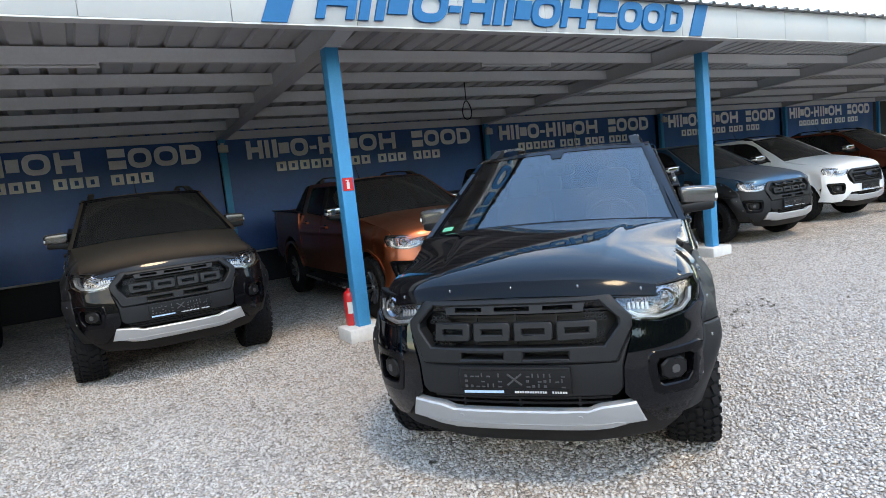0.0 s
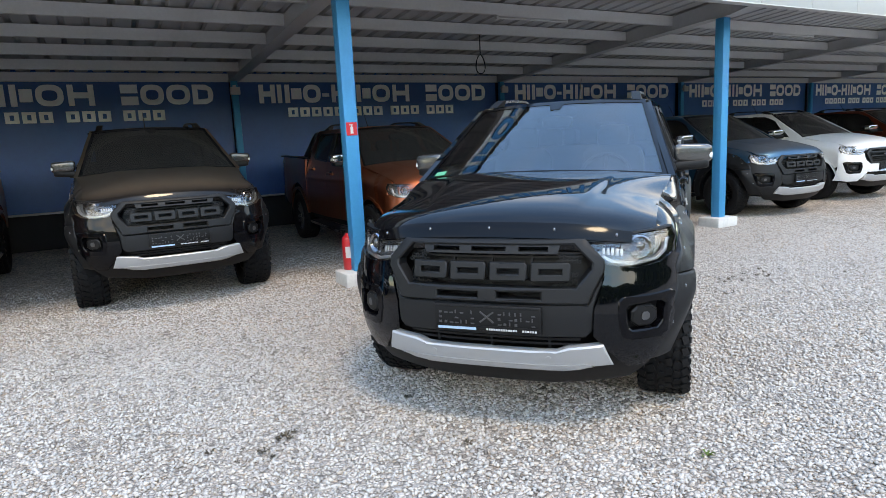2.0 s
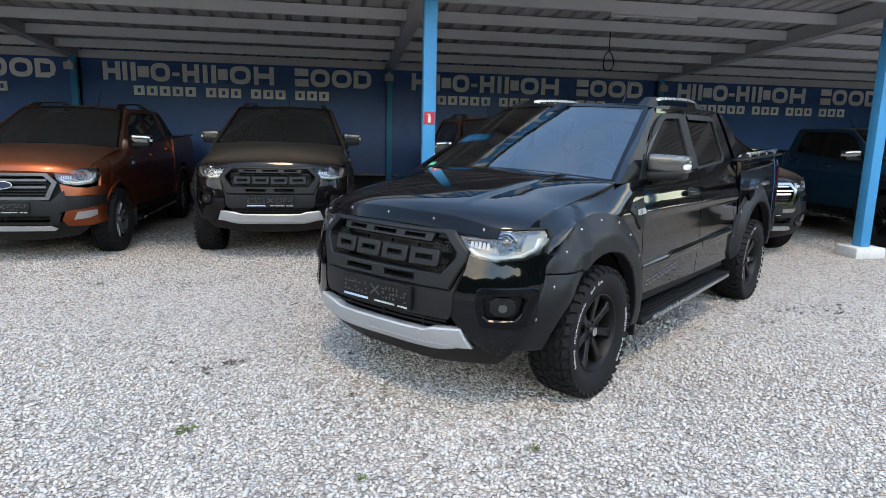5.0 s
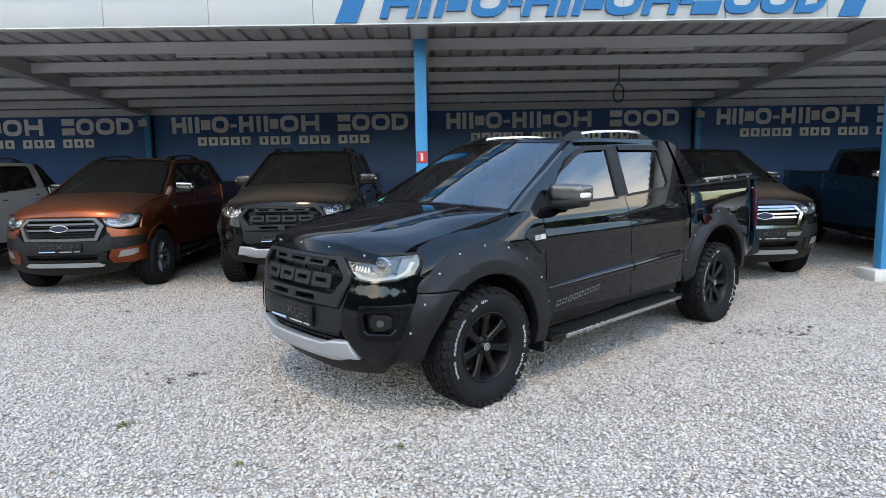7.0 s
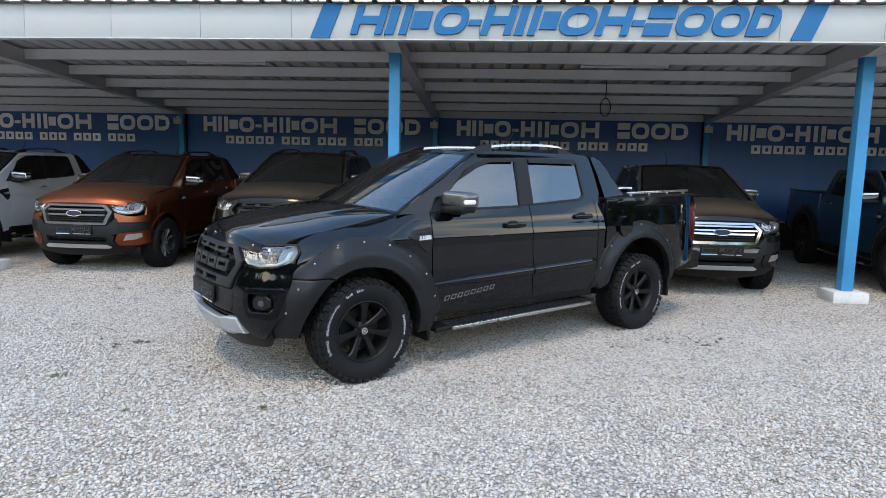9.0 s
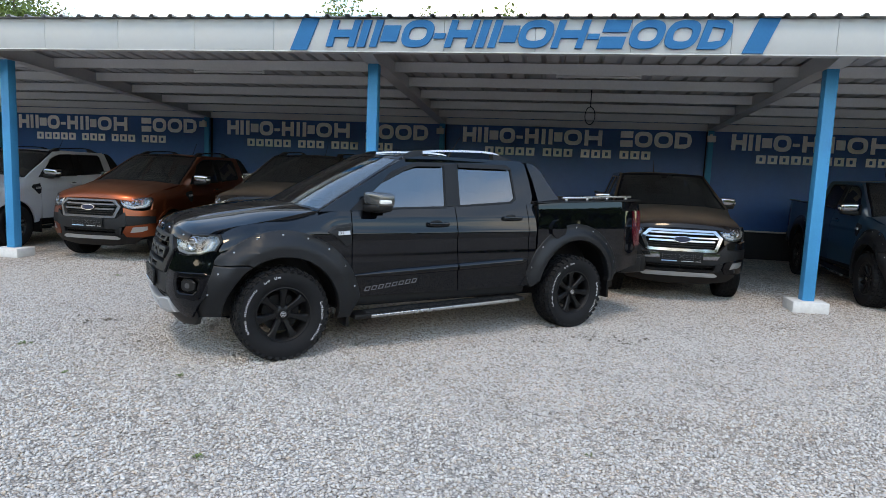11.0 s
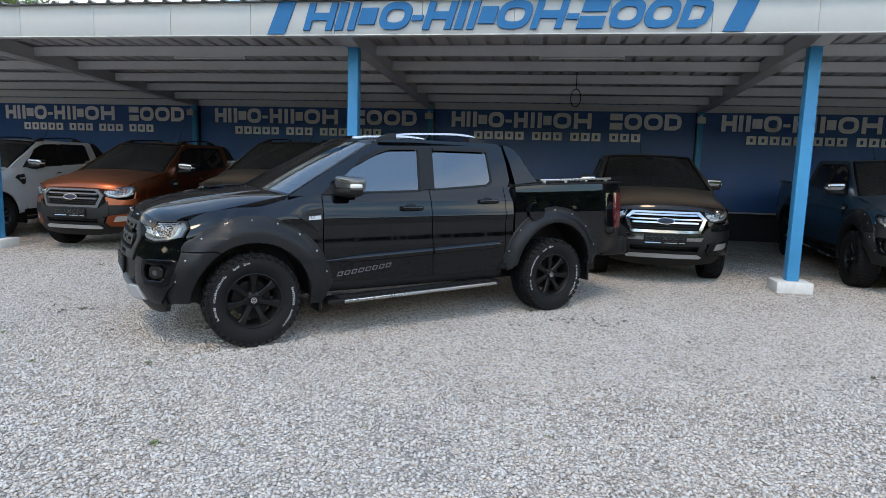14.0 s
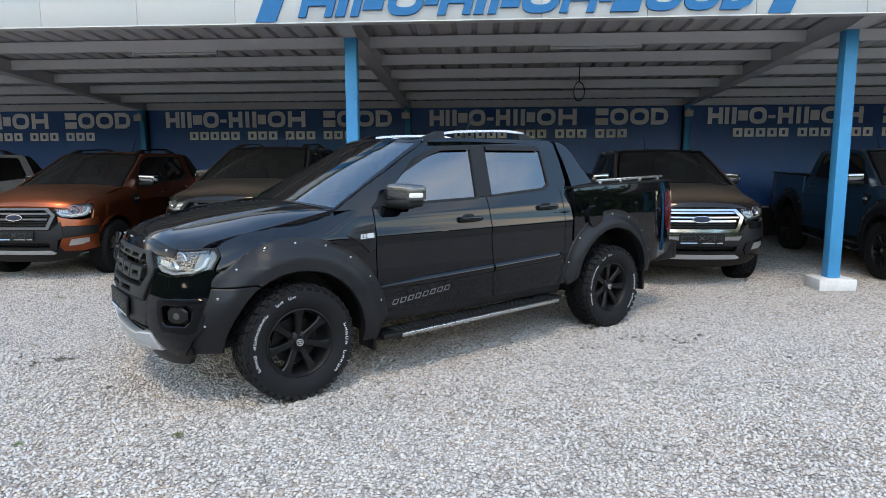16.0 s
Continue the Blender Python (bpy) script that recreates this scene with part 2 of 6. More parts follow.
CHROME = surface("chrome", (0.37, 0.37, 0.38), 0.12, metal=1.0, vary=0.04)
BRUSHED = surface("satin_aluminium", (0.47, 0.47, 0.48), 0.28, metal=1.0, vary=0.06)
GREY_SHELL = surface("grey_mirror_shell", (0.125, 0.122, 0.118), 0.25, metal=0.7, vary=0.1, coat=0.5)
SATIN = surface("satin_grey_grille", (0.085, 0.085, 0.087), 0.4, metal=0.4, vary=0.1)
LAMP_GREY = surface("lamp_housing", (0.15, 0.15, 0.148), 0.30, metal=0.6, vary=0.2, grain=60)
LAMP_WHITE = surface("lamp_reflector", (0.44, 0.435, 0.42), 0.34, metal=0.7, vary=0.22, grain=90)
LAMP_LENS = glass("lamp_lens", (0.94, 0.95, 0.96))
RED_LENS = surface("red_lamp_lens", (0.09, 0.006, 0.010), 0.12, vary=0.2, grain=90, coat=1.0)
AMBER = surface("indicator_lens", (0.75, 0.74, 0.70), 0.15, vary=0.08, coat=1.0)
SCREEN = glass("clear_windscreen", (0.62, 0.70, 0.73), gloss=0.15)
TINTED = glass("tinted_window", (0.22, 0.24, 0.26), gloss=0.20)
DUSTY_SCREEN = glass("dusty_windscreen", (0.50, 0.50, 0.50), dust=0.12, gloss=0.07)
CLEAR_SCREEN = glass("clear_parked_windscreen", (0.62, 0.64, 0.64), dust=0.05, gloss=0.10)
DUSTY_TINTED = glass("dusty_side_window", (0.26, 0.26, 0.28), dust=0.07)
WHITE_MARK = surface("white_marking", (0.52, 0.52, 0.51), 0.6, vary=0.08)
GREY_MARK = surface("grey_decal", (0.10, 0.10, 0.105), 0.4, vary=0.1)
BLUE_MARK = surface("pale_blue_strip", (0.35, 0.52, 0.68), 0.5, vary=0.06)
PLATE_RELIEF = surface("grey_plate_relief", (0.055, 0.056, 0.058), 0.45, vary=0.15)
EMBLEM = surface("dark_blue_emblem", (0.012, 0.018, 0.040), 0.5, vary=0.1, spec=0.25)
GREEN_MARK = surface("green_sticker", (0.06, 0.42, 0.24), 0.5, vary=0.06)

GRAVEL = gravel_material("crushed_limestone")
STONES = stone_material("loose_stones")
POST_BLUE = surface("blue_post_paint", (0.004, 0.245, 0.47), 0.45, vary=0.10, grain=60, blot=3, bump=0.05, spec=0.25)
CONCRETE = surface("painted_concrete", (0.62, 0.61, 0.585), 0.85, vary=0.14, grain=25, blot=4, bump=0.3, dist=0.004)
PANEL_WHITE = surface("white_fascia_panel", (0.375, 0.385, 0.385), 0.42, vary=0.035, grain=12, blot=0.8)
SIGN_BLUE = surface("blue_sign_letters", (0.0005, 0.125, 0.29), 0.55, vary=0.06, spec=0.12)
STEEL_GREY = surface("grey_steel_paint", (0.46, 0.462, 0.465), 0.5, vary=0.08, grain=20, blot=1.5)
PURLIN = surface("galvanised_purlin", (0.57, 0.57, 0.57), 0.5, metal=0.0, vary=0.08, grain=30, blot=1.2)
ROOF = surface("grey_roof_sheet", (0.43, 0.435, 0.45), 0.55, metal=0.0, vary=0.1, grain=10, blot=0.8)
ROOF_EDGE = surface("dark_grey_roof_edge", (0.20, 0.205, 0.21), 0.6, vary=0.2, grain=14, blot=1.2)
BANNER = surface("blue_banner_vinyl", (0.010, 0.094, 0.285), 0.42, vary=0.12, grain=8, blot=0.9, bump=0.12, dist=0.02)
BANNER_MARK = surface("grey_white_banner_print", (0.94, 0.94, 0.93), 0.5, vary=0.05, grain=14)
DARK_WALL = surface("dark_rear_wall", (0.025, 0.025, 0.026), 0.9, vary=0.25, grain=8, bump=0.3, dist=0.01)
PALE_PIPE = surface("pale_rail_pipe", (0.50, 0.50, 0.49), 0.5, vary=0.1)
RED_PAINT = surface("red_extinguisher_paint", (0.55, 0.018, 0.025), 0.3, vary=0.08, coat=0.5)
LEAF = leaf_material("tree_leaf", (0.035, 0.075, 0.012), (0.11, 0.17, 0.035))
BARK = surface("bark", (0.09, 0.07, 0.05), 0.9, vary=0.3, grain=30, bump=0.6, dist=0.02)
WEED = leaf_material("weed_leaf", (0.06, 0.11, 0.02), (0.16, 0.20, 0.05))
DRY = leaf_material("dry_leaf", (0.05, 0.035, 0.02), (0.12, 0.085, 0.05))


# ---- mesh tools ----
from mathutils.geometry import tessellate_polygon

made_meshes = {}


def to_mesh(name, bm, sharp=35):
    me = bpy.data.meshes.new(name)
    bm.to_mesh(me)
    bm.free()
    me.polygons.foreach_set("use_smooth", [True] * len(me.polygons))
    me.set_sharp_from_angle(angle=radians(sharp))
    me.materials.append(None)
    return me


def part(name, bm, mat, parent=None, label="", sharp=35, at=None):
    """Links a bmesh, or a mesh made before, as one object under a thing or a part."""
    me = bm if isinstance(bm, bpy.types.Mesh) else to_mesh(name, bm, sharp)
    ob = new(name, me)
    ob.parent = parent
    ob.material_slots[0].link = "OBJECT"
    ob.material_slots[0].material = mat
    if at is not None:
        ob.matrix_basis = at
    if label:
        ob["label"] = label
    if name in ("plate_marks", "plate_relief", "tyre_marking", "grille_mesh", "door_decal", "grille_slats", "lower_intake"):
        ob["kind"] = "stuff"
    return ob


def once(key, build, sharp=35):
    """The mesh under this key, built at the first call."""
    if key not in made_meshes:
        made_meshes[key] = to_mesh(key, build(), sharp)
    return made_meshes[key]


def thing(name, label, category, m=None, group="", kind=""):
    ob = new(name)
    if m is not None:
        ob.matrix_basis = m
    return tagged(ob, label, category, group, kind)


def box(bm, x0, x1, y0, y1, z0, z1, bevel=0.0, m=None):
    vs = [bm.verts.new((x, y, z)) for x in (x0, x1) for y in (y0, y1) for z in (z0, z1)]
    fs = [bm.faces.new([vs[i] for i in q]) for q in ((0, 1, 3, 2), (4, 6, 7, 5), (0, 4, 5, 1), (2, 3, 7, 6), (0, 2, 6, 4), (1, 5, 7, 3))]
    if bevel:
        es = list({e for f in fs for e in f.edges})
        res = bmesh.ops.bevel(bm, geom=es, offset=bevel, segments=2, profile=0.5, affect="EDGES")
        vs = list({v for f in res["faces"] for v in f.verts} | {v for v in vs if v.is_valid})
    if m is not None:
        bmesh.ops.transform(bm, matrix=m, verts=vs)
    return bm


def boxes(*rows, bevel=0.0):
    bm = bmesh.new()
    for r in rows:
        box(bm, *r, bevel=bevel)
    return bm


def tube(bm, points, r, seg=8, cap=True):
    """A round bar along points."""
    pts = [Vector(p) for p in points]
    rings = []
    for i, p in enumerate(pts):
        d = (pts[min(i + 1, len(pts) - 1)] - pts[max(i - 1, 0)]).normalized()
        a = d.cross(Vector((0, 0, 1)) if abs(d.z) < 0.9 else Vector((1, 0, 0))).normalized()
        b = d.cross(a)
        rr = r[i] if isinstance(r, (list, tuple)) else r
        rings.append([bm.verts.new(p + rr * (math.cos(2 * math.pi * k / seg) * a + math.sin(2 * math.pi * k / seg) * b)) for k in range(seg)])
    for u, v in zip(rings, rings[1:]):
        for k in range(seg):
            bm.faces.new((u[k], v[k], v[(k + 1) % seg], u[(k + 1) % seg]))
    if cap:
        bm.faces.new(rings[0])
        bm.faces.new(rings[-1][::-1])
    return bm


def lathe(bm, profile, seg=48, closed=False):
    """Turns (radius, y) pairs round the y axis."""
    rings = [[bm.verts.new((r * math.cos(2 * math.pi * k / seg), y, r * math.sin(2 * math.pi * k / seg))) for k in range(seg)] for r, y in profile]
    pairs = list(zip(rings, rings[1:])) + ([(rings[-1], rings[0])] if closed else [])
    for u, v in pairs:
        for k in range(seg):
            bm.faces.new((u[k], u[(k + 1) % seg], v[(k + 1) % seg], v[k]))
    return bm


def pebble(bm, c, r, e=0.5, nu=18, nv=10, m=None):
    """A superquadric: e near 1 is an egg, near 0.3 a cushion with flat faces."""
    def f(v):
        return math.copysign(abs(v) ** e, v)
    rings = []
    for j in range(1, nv):
        a = -math.pi / 2 + math.pi * j / nv
        rings.append([bm.verts.new((c[0] + r[0] * f(math.cos(a)) * f(math.cos(2 * math.pi * k / nu)), c[1] + r[1] * f(math.cos(a)) * f(math.sin(2 * math.pi * k / nu)), c[2] + r[2] * f(math.sin(a)))) for k in range(nu)])
    lo, hi = bm.verts.new((c[0], c[1], c[2] - r[2])), bm.verts.new((c[0], c[1], c[2] + r[2]))
    for u, v in zip(rings, rings[1:]):
        for k in range(nu):
            bm.faces.new((u[k], u[(k + 1) % nu], v[(k + 1) % nu], v[k]))
    for k in range(nu):
        bm.faces.new((lo, rings[0][(k + 1) % nu], rings[0][k]))
        bm.faces.new((hi, rings[-1][k], rings[-1][(k + 1) % nu]))
    if m is not None:
        bmesh.ops.transform(bm, matrix=m, verts=[lo, hi] + [v for ring in rings for v in ring])
    return bm


def sheet(loops, fn, thick=0.02, step=0.06, stepb=None, bm=None, soft=0.0):
    """A plate with holes, drawn flat as loops of (a, b), cut into a grid and laid on a curved surface by fn(a, b, height)."""
    own = bmesh.new()
    rows = [[Vector((a, b, 0)) for a, b in lp] for lp in loops]
    vs = [own.verts.new(v) for lp in rows for v in lp]
    for t in tessellate_polygon(rows):
        if len(set(t)) == 3:
            try:
                own.faces.new([vs[i] for i in t])
            except ValueError:
                pass
    for axis, st in ((0, step), (1, stepb or step)):
        lo, hi = min(v.co[axis] for v in own.verts), max(v.co[axis] for v in own.verts)
        k = math.ceil(lo / st + 1e-6)
        no = Vector((1, 0, 0)) if axis == 0 else Vector((0, 1, 0))
        while k * st < hi - 1e-6:
            bmesh.ops.bisect_plane(own, geom=own.verts[:] + own.edges[:] + own.faces[:], dist=1e-5, plane_co=no * (k * st), plane_no=no)
            k += 1
    for f in own.faces:
        f.normal_update()
        if f.normal.z < 0:
            f.normal_flip()
    if soft:
        bmesh.ops.inset_region(own, faces=own.faces[:], thickness=soft, depth=0.0, use_boundary=True, use_even_offset=True)
        for v in own.verts:
            if v.is_boundary:
                v.co.z = -soft * 0.9
    rim = []
    for e in own.edges:
        if len(e.link_faces) == 1:
            lp = e.link_loops[0]
            rim.append((lp.vert, lp.link_loop_next.vert))
    tops, faces = own.verts[:], own.faces[:]
    low = {v: own.verts.new((v.co.x, v.co.y, -thick)) for v in tops}
    for f in faces:
        own.faces.new([low[v] for v in reversed(f.verts[:])])
    for a, b in rim:
        own.faces.new((b, a, low[a], low[b]))
    for v in own.verts:
        v.co = fn(*v.co)
    bmesh.ops.recalc_face_normals(own, faces=own.faces[:])
    if bm is None:
        return own
    me = bpy.data.meshes.new("join")
    own.to_mesh(me)
    own.free()
    bm.from_mesh(me)
    bpy.data.meshes.remove(me)
    return bm


def mirrored(bm):
    """The bmesh turned over to the other side of the car."""
    for v in bm.verts:
        v.co.y = -v.co.y
    bmesh.ops.reverse_faces(bm, faces=bm.faces[:])
    return bm


def smooth_loop(loop, rounds=2):
    """Corner-cut loop."""
    for _ in range(rounds):
        nxt = loop[1:] + loop[:1]
        loop = [q for (ax, az), (bx, bz) in zip(loop, nxt) for q in ((0.75 * ax + 0.25 * bx, 0.75 * az + 0.25 * bz), (0.25 * ax + 0.75 * bx, 0.25 * az + 0.75 * bz))]
    return loop


def soft_step(a, b, x):
    t = min(1.0, max(0.0, (x - a) / (b - a)))
    return t * t * (3 - 2 * t)


# ---- the pickup trucks: x ahead of the front axle, y to the left, z up from the ground ----
NOSE_DEPTH, NOSE_HALF, NOSE_POWER = 0.62, 0.935, 2.6
BASE = 3.22
HUB = 0.397
REAR_ARCH = (-3.225, 0.475)


def curve(x, xs, ys):
    """A smooth line through the given stations."""
    if x <= xs[0]:
        return float(ys[0])
    if x >= xs[-1]:
        return float(ys[-1])
    k = max(i for i in range(len(xs) - 1) if xs[i] <= x)
    d = [(ys[i + 1] - ys[i]) / (xs[i + 1] - xs[i]) for i in range(len(xs) - 1)]
    def lean(i):
        if i == 0 or i == len(xs) - 1 or d[i - 1] * d[i] <= 0:
            return d[0] if i == 0 else d[-1] if i == len(xs) - 1 else 0.0
        return 2 * d[i - 1] * d[i] / (d[i - 1] + d[i])
    h = xs[k + 1] - xs[k]
    t = (x - xs[k]) / h
    return float((2 * t ** 3 - 3 * t * t + 1) * ys[k] + (t ** 3 - 2 * t * t + t) * h * lean(k) + (3 * t * t - 2 * t ** 3) * ys[k + 1] + (t ** 3 - t * t) * h * lean(k + 1))


def nose_x(z):
    return curve(z, (0.30, 0.40, 0.50, 0.58, 0.70, 0.80, 0.95, 1.05, 1.10, 1.20), (0.74, 0.82, 0.875, 0.897, 0.901, 0.89, 0.862, 0.828, 0.795, 0.72))


def nose_back(y):
    q = min(0.9995, abs(y) / NOSE_HALF)
    return NOSE_DEPTH * (1 - (1 - q ** NOSE_POWER) ** (1 / NOSE_POWER))


def nose_z(z):
    """Height above the ground of a level of the front end."""
    return z - 0.05 + 0.022 * soft_step(0.62, 0.90, z) + 0.028 * soft_step(1.05, 1.14, z)


def on_nose(off=0.0):
    """Lays (y, z, height) on the rounded front end."""
    def fn(y, z, c):
        slope = (nose_back(y + 0.002) - nose_back(y - 0.002)) / 0.004
        k = 1 / math.hypot(1, slope)
        return Vector((nose_x(z) - nose_back(y) + (c + off) * k, y + (c + off) * slope * k, nose_z(z)))
    return fn


def on_bumper(off=0.0):
    """The front end with the bumper's ledge, which stands out below the lamps."""
    lay = on_nose(off)
    return lambda y, z, c: lay(y, z, c + 0.007 * soft_step(0.915, 0.790, z))


def hood_edge(x):
    return curve(x, (-0.62, -0.28, 0.0, 0.3, 0.5, 0.75), (1.27, 1.235, 1.182, 1.15, 1.10, 1.05))


def half_width(x, z):
    door = curve(z, (0.3, 0.45, 0.6, 0.68, 0.74, 0.80, 0.92, 1.02, 1.05, 1.065, 1.08, 1.11, 1.2, 1.26, 1.76), (0.872, 0.894, 0.904, 0.908, 0.917, 0.918, 0.913, 0.911, 0.919, 0.921, 0.918, 0.908, 0.889, 0.868, 0.672))
    w = door
    if x > -0.62:
        low = float(np.interp(z, (0.3, 0.45, 0.6, 0.8, 2.0), (0.87, 0.89, 0.91, 0.92, 0.92)))
        h = hood_edge(x)
        fend = low - 0.125 * min(1.3, max(0.0, (z - h + 0.18) / 0.18)) ** 2.2
        k = soft_step(-0.50, -0.05, x)
        w = door * (1 - k) + fend * k
    elif x < -2.685:
        bed = float(np.interp(z, (0.3, 0.45, 0.6, 0.8, 1.1, 1.3, 1.40), (0.86, 0.885, 0.905, 0.92, 0.92, 0.907, 0.89)))
        w = bed - 0.05 * soft_step(-3.9, -4.25, x)
    d = nose_x(z) - x
    if d < NOSE_DEPTH:
        d = max(0.0, d)
        n = max(0.02, NOSE_HALF * (1 - (1 - d / NOSE_DEPTH) ** NOSE_POWER) ** (1 / NOSE_POWER) * w / 0.92)
        w = (w ** -26 + n ** -26) ** (-1 / 26)
    return w


def on_side(off=0.0, cab=False):
    """Lays (x, z, height) on the left flank; cab: on the leaning side of the cab all along."""
    def fn(x, z, c):
        w = 0.868 - 0.392 * (z - 1.26) if cab else half_width(x, z)
        return Vector((x, w + off + c, z))
    return fn


def arc(cx, cz, r, a0, a1, n):
    return [(cx + r * math.cos(radians(a0 + (a1 - a0) * k / n)), cz + r * math.sin(radians(a0 + (a1 - a0) * k / n))) for k in range(n + 1)]


def both(name, key, build, mat, parent, label="", sharp=35):
    """The left part and its mirror image."""
    a = part(name, once(key, build, sharp), mat, parent, label)
    b = part(name, once(key + "_right", lambda: mirrored(build()), sharp), mat, parent, label)
    return a, b


def sloped(bm, k, x0):
    """Tilts a part so that it rises towards the tail."""
    for v in bm.verts:
        v.co.z += k * (x0 - v.co.x)
    return bm


def mir(loop):
    return loop + [(-y, z) for y, z in reversed(loop)]


# - wheels -
def tyre_bm(rugged):
    bm = bmesh.new()
    w = 0.133
    lathe(bm, [(0.222, -0.095), (0.235, -0.108), (0.28, -0.128), (0.325, -0.134), (0.355, -0.126), (0.372, -0.108), (0.377, -0.05), (0.377, 0.05), (0.372, 0.108), (0.355, 0.126), (0.325, 0.134), (0.28, 0.128), (0.235, 0.108), (0.222, 0.095)], 56, True)
    rows = ((-0.108, 0.034), (-0.062, 0.034), (-0.014, 0.026), (0.03, 0.03), (0.066, 0.03), (0.108, 0.034)) if rugged else ((-0.1, 0.03), (-0.05, 0.036), (0.0, 0.036), (0.05, 0.036), (0.1, 0.03))
    count = 38 if rugged else 30
    for j, (y, bw) in enumerate(rows):
        edge = abs(y) > 0.09
        for k in range(count):
            a = 2 * math.pi * (k + 0.5 * (j % 2) + (0.25 if j % 3 == 1 else 0)) / count
            ln = 0.043 if rugged else 0.066
            m = Matrix.Rotation(-a, 4, "Y") @ Matrix.Translation((0.3795 if not edge else 0.3735, y, 0)) @ Matrix.Rotation(radians(18 if rugged and j % 2 else -14 if rugged else 0), 4, "X") @ Matrix.Rotation(radians((-22 if y < 0 else 22) if edge else 0), 4, "Z")
            box(bm, -0.012, 0.0085, -bw / 2, bw / 2, -ln / 2, ln / 2, m=m)
            if edge and rugged:
                m2 = Matrix.Rotation(-a, 4, "Y") @ Matrix.Translation((0.352, math.copysign(0.126, y), 0)) @ Matrix.Rotation(radians(math.copysign(60, -y)), 4, "Z")
                box(bm, -0.004, 0.006, -0.018, 0.018, -ln / 2.6, ln / 2.6, m=m2)
    bmesh.ops.recalc_face_normals(bm, faces=bm.faces[:])
    return bm


def barrel_bm():
    bm = bmesh.new()
    lathe(bm, [(0.226, 0.098), (0.229, 0.108), (0.222, 0.110), (0.214, 0.100), (0.205, 0.07), (0.198, 0.0), (0.205, -0.10), (0.226, -0.1), (0.224, 0.0)], 48, True)
    lathe(bm, [(0.001, 0.0), (0.155, 0.0), (0.155, -0.02), (0.001, -0.02)], 40)
    bmesh.ops.recalc_face_normals(bm, faces=bm.faces[:])
    return bm


def spoke_bm(split):
    """One spoke of an alloy wheel, from the hub to the rim."""
    bm = bmesh.new()
    for side in ((-1, 1) if split else (0,)):
        rings = []
        for r, y, hw in ((0.030, 0.064, 0.024), (0.07, 0.068, 0.023), (0.13, 0.078, 0.023), (0.175, 0.086, 0.027), (0.212, 0.088, 0.044)):
            if split:
                hw, o = hw * 0.55, side * (0.006 + 0.17 * r)
            else:
                o = 0
            rings.append([bm.verts.new((r, y + dy, o + s * hw * k)) for s, dy, k in ((-1, -0.035, 1.1), (-1, -0.006, 1.0), (-0.7, 0.002, 1), (0.7, 0.002, 1), (1, -0.006, 1.0), (1, -0.035, 1.1))])
        for u, v in zip(rings, rings[1:]):
            for k in range(6):
                bm.faces.new((u[k], v[k], v[(k + 1) % 6], u[(k + 1) % 6]))
        bm.faces.new(rings[0])
        bm.faces.new(rings[-1][::-1])
    bmesh.ops.recalc_face_normals(bm, faces=bm.faces[:])
    return bm


def hub_bm():
    bm = bmesh.new()
    lathe(bm, [(0.001, 0.088), (0.026, 0.088), (0.032, 0.083), (0.036, 0.072), (0.060, 0.068), (0.072, 0.060), (0.072, 0.02), (0.001, 0.02)], 28)
    for k in range(6):
        a = 2 * math.pi * (k + 0.5) / 6
        tube(bm, [(0.055 * math.cos(a), 0.062, 0.055 * math.sin(a)), (0.055 * math.cos(a), 0.079, 0.055 * math.sin(a))], 0.008, 6)
    bmesh.ops.recalc_face_normals(bm, faces=bm.faces[:])
    return bm


def cap_bm():
    bm = lathe(bmesh.new(), [(0.019, 0.0885), (0.024, 0.0885), (0.024, 0.0915), (0.019, 0.0915)], 28, True)
    box(bm, -0.010, 0.010, 0.0885, 0.0905, -0.010, -0.003)
    box(bm, -0.010, 0.010, 0.0885, 0.0905, 0.003, 0.010)
    bmesh.ops.recalc_face_normals(bm, faces=bm.faces[:])
    return bm


def tyre_marks_bm():
    """Raised white bars in two arcs, where the sidewall carries its makers' words."""
    bm = bmesh.new()
    words = [(-24, 5.4, "1111011111111"), (58, 5.4, "11011"), (163, 5.8, "11111011111")]
    def bar(a0, a1, r0, r1):
        vs = []
        for h in (0.0, 0.0025):
            for a, r in ((a0, r0), (a1, r0), (a1, r1), (a0, r1)):
                y = float(np.interp(r, (0.28, 0.325, 0.355), (0.128, 0.134, 0.126))) + h
                vs.append(bm.verts.new((r * math.cos(radians(a)), y, r * math.sin(radians(a)))))
        for q in ((3, 2, 1, 0), (4, 5, 6, 7), (0, 1, 5, 4), (1, 2, 6, 5), (2, 3, 7, 6), (3, 0, 4, 7)):
            bm.faces.new([vs[i] for i in q])
    for start, pitch, word in words:
        for k, c in enumerate(word):
            if c == "1":
                a = start + k * pitch
                tall = 0.328 if (k * 7 + len(word)) % 3 else 0.322
                bar(a, a + pitch * 0.14, 0.309, tall)
                bar(a + pitch * 0.52, a + pitch * 0.66, 0.309, 0.328 if k % 2 else 0.321)
                bar(a + pitch * 0.14, a + pitch * 0.52, 0.318 if k % 3 else 0.309, 0.3218 if k % 3 else 0.3128)
    bmesh.ops.recalc_face_normals(bm, faces=bm.faces[:])
    return bm


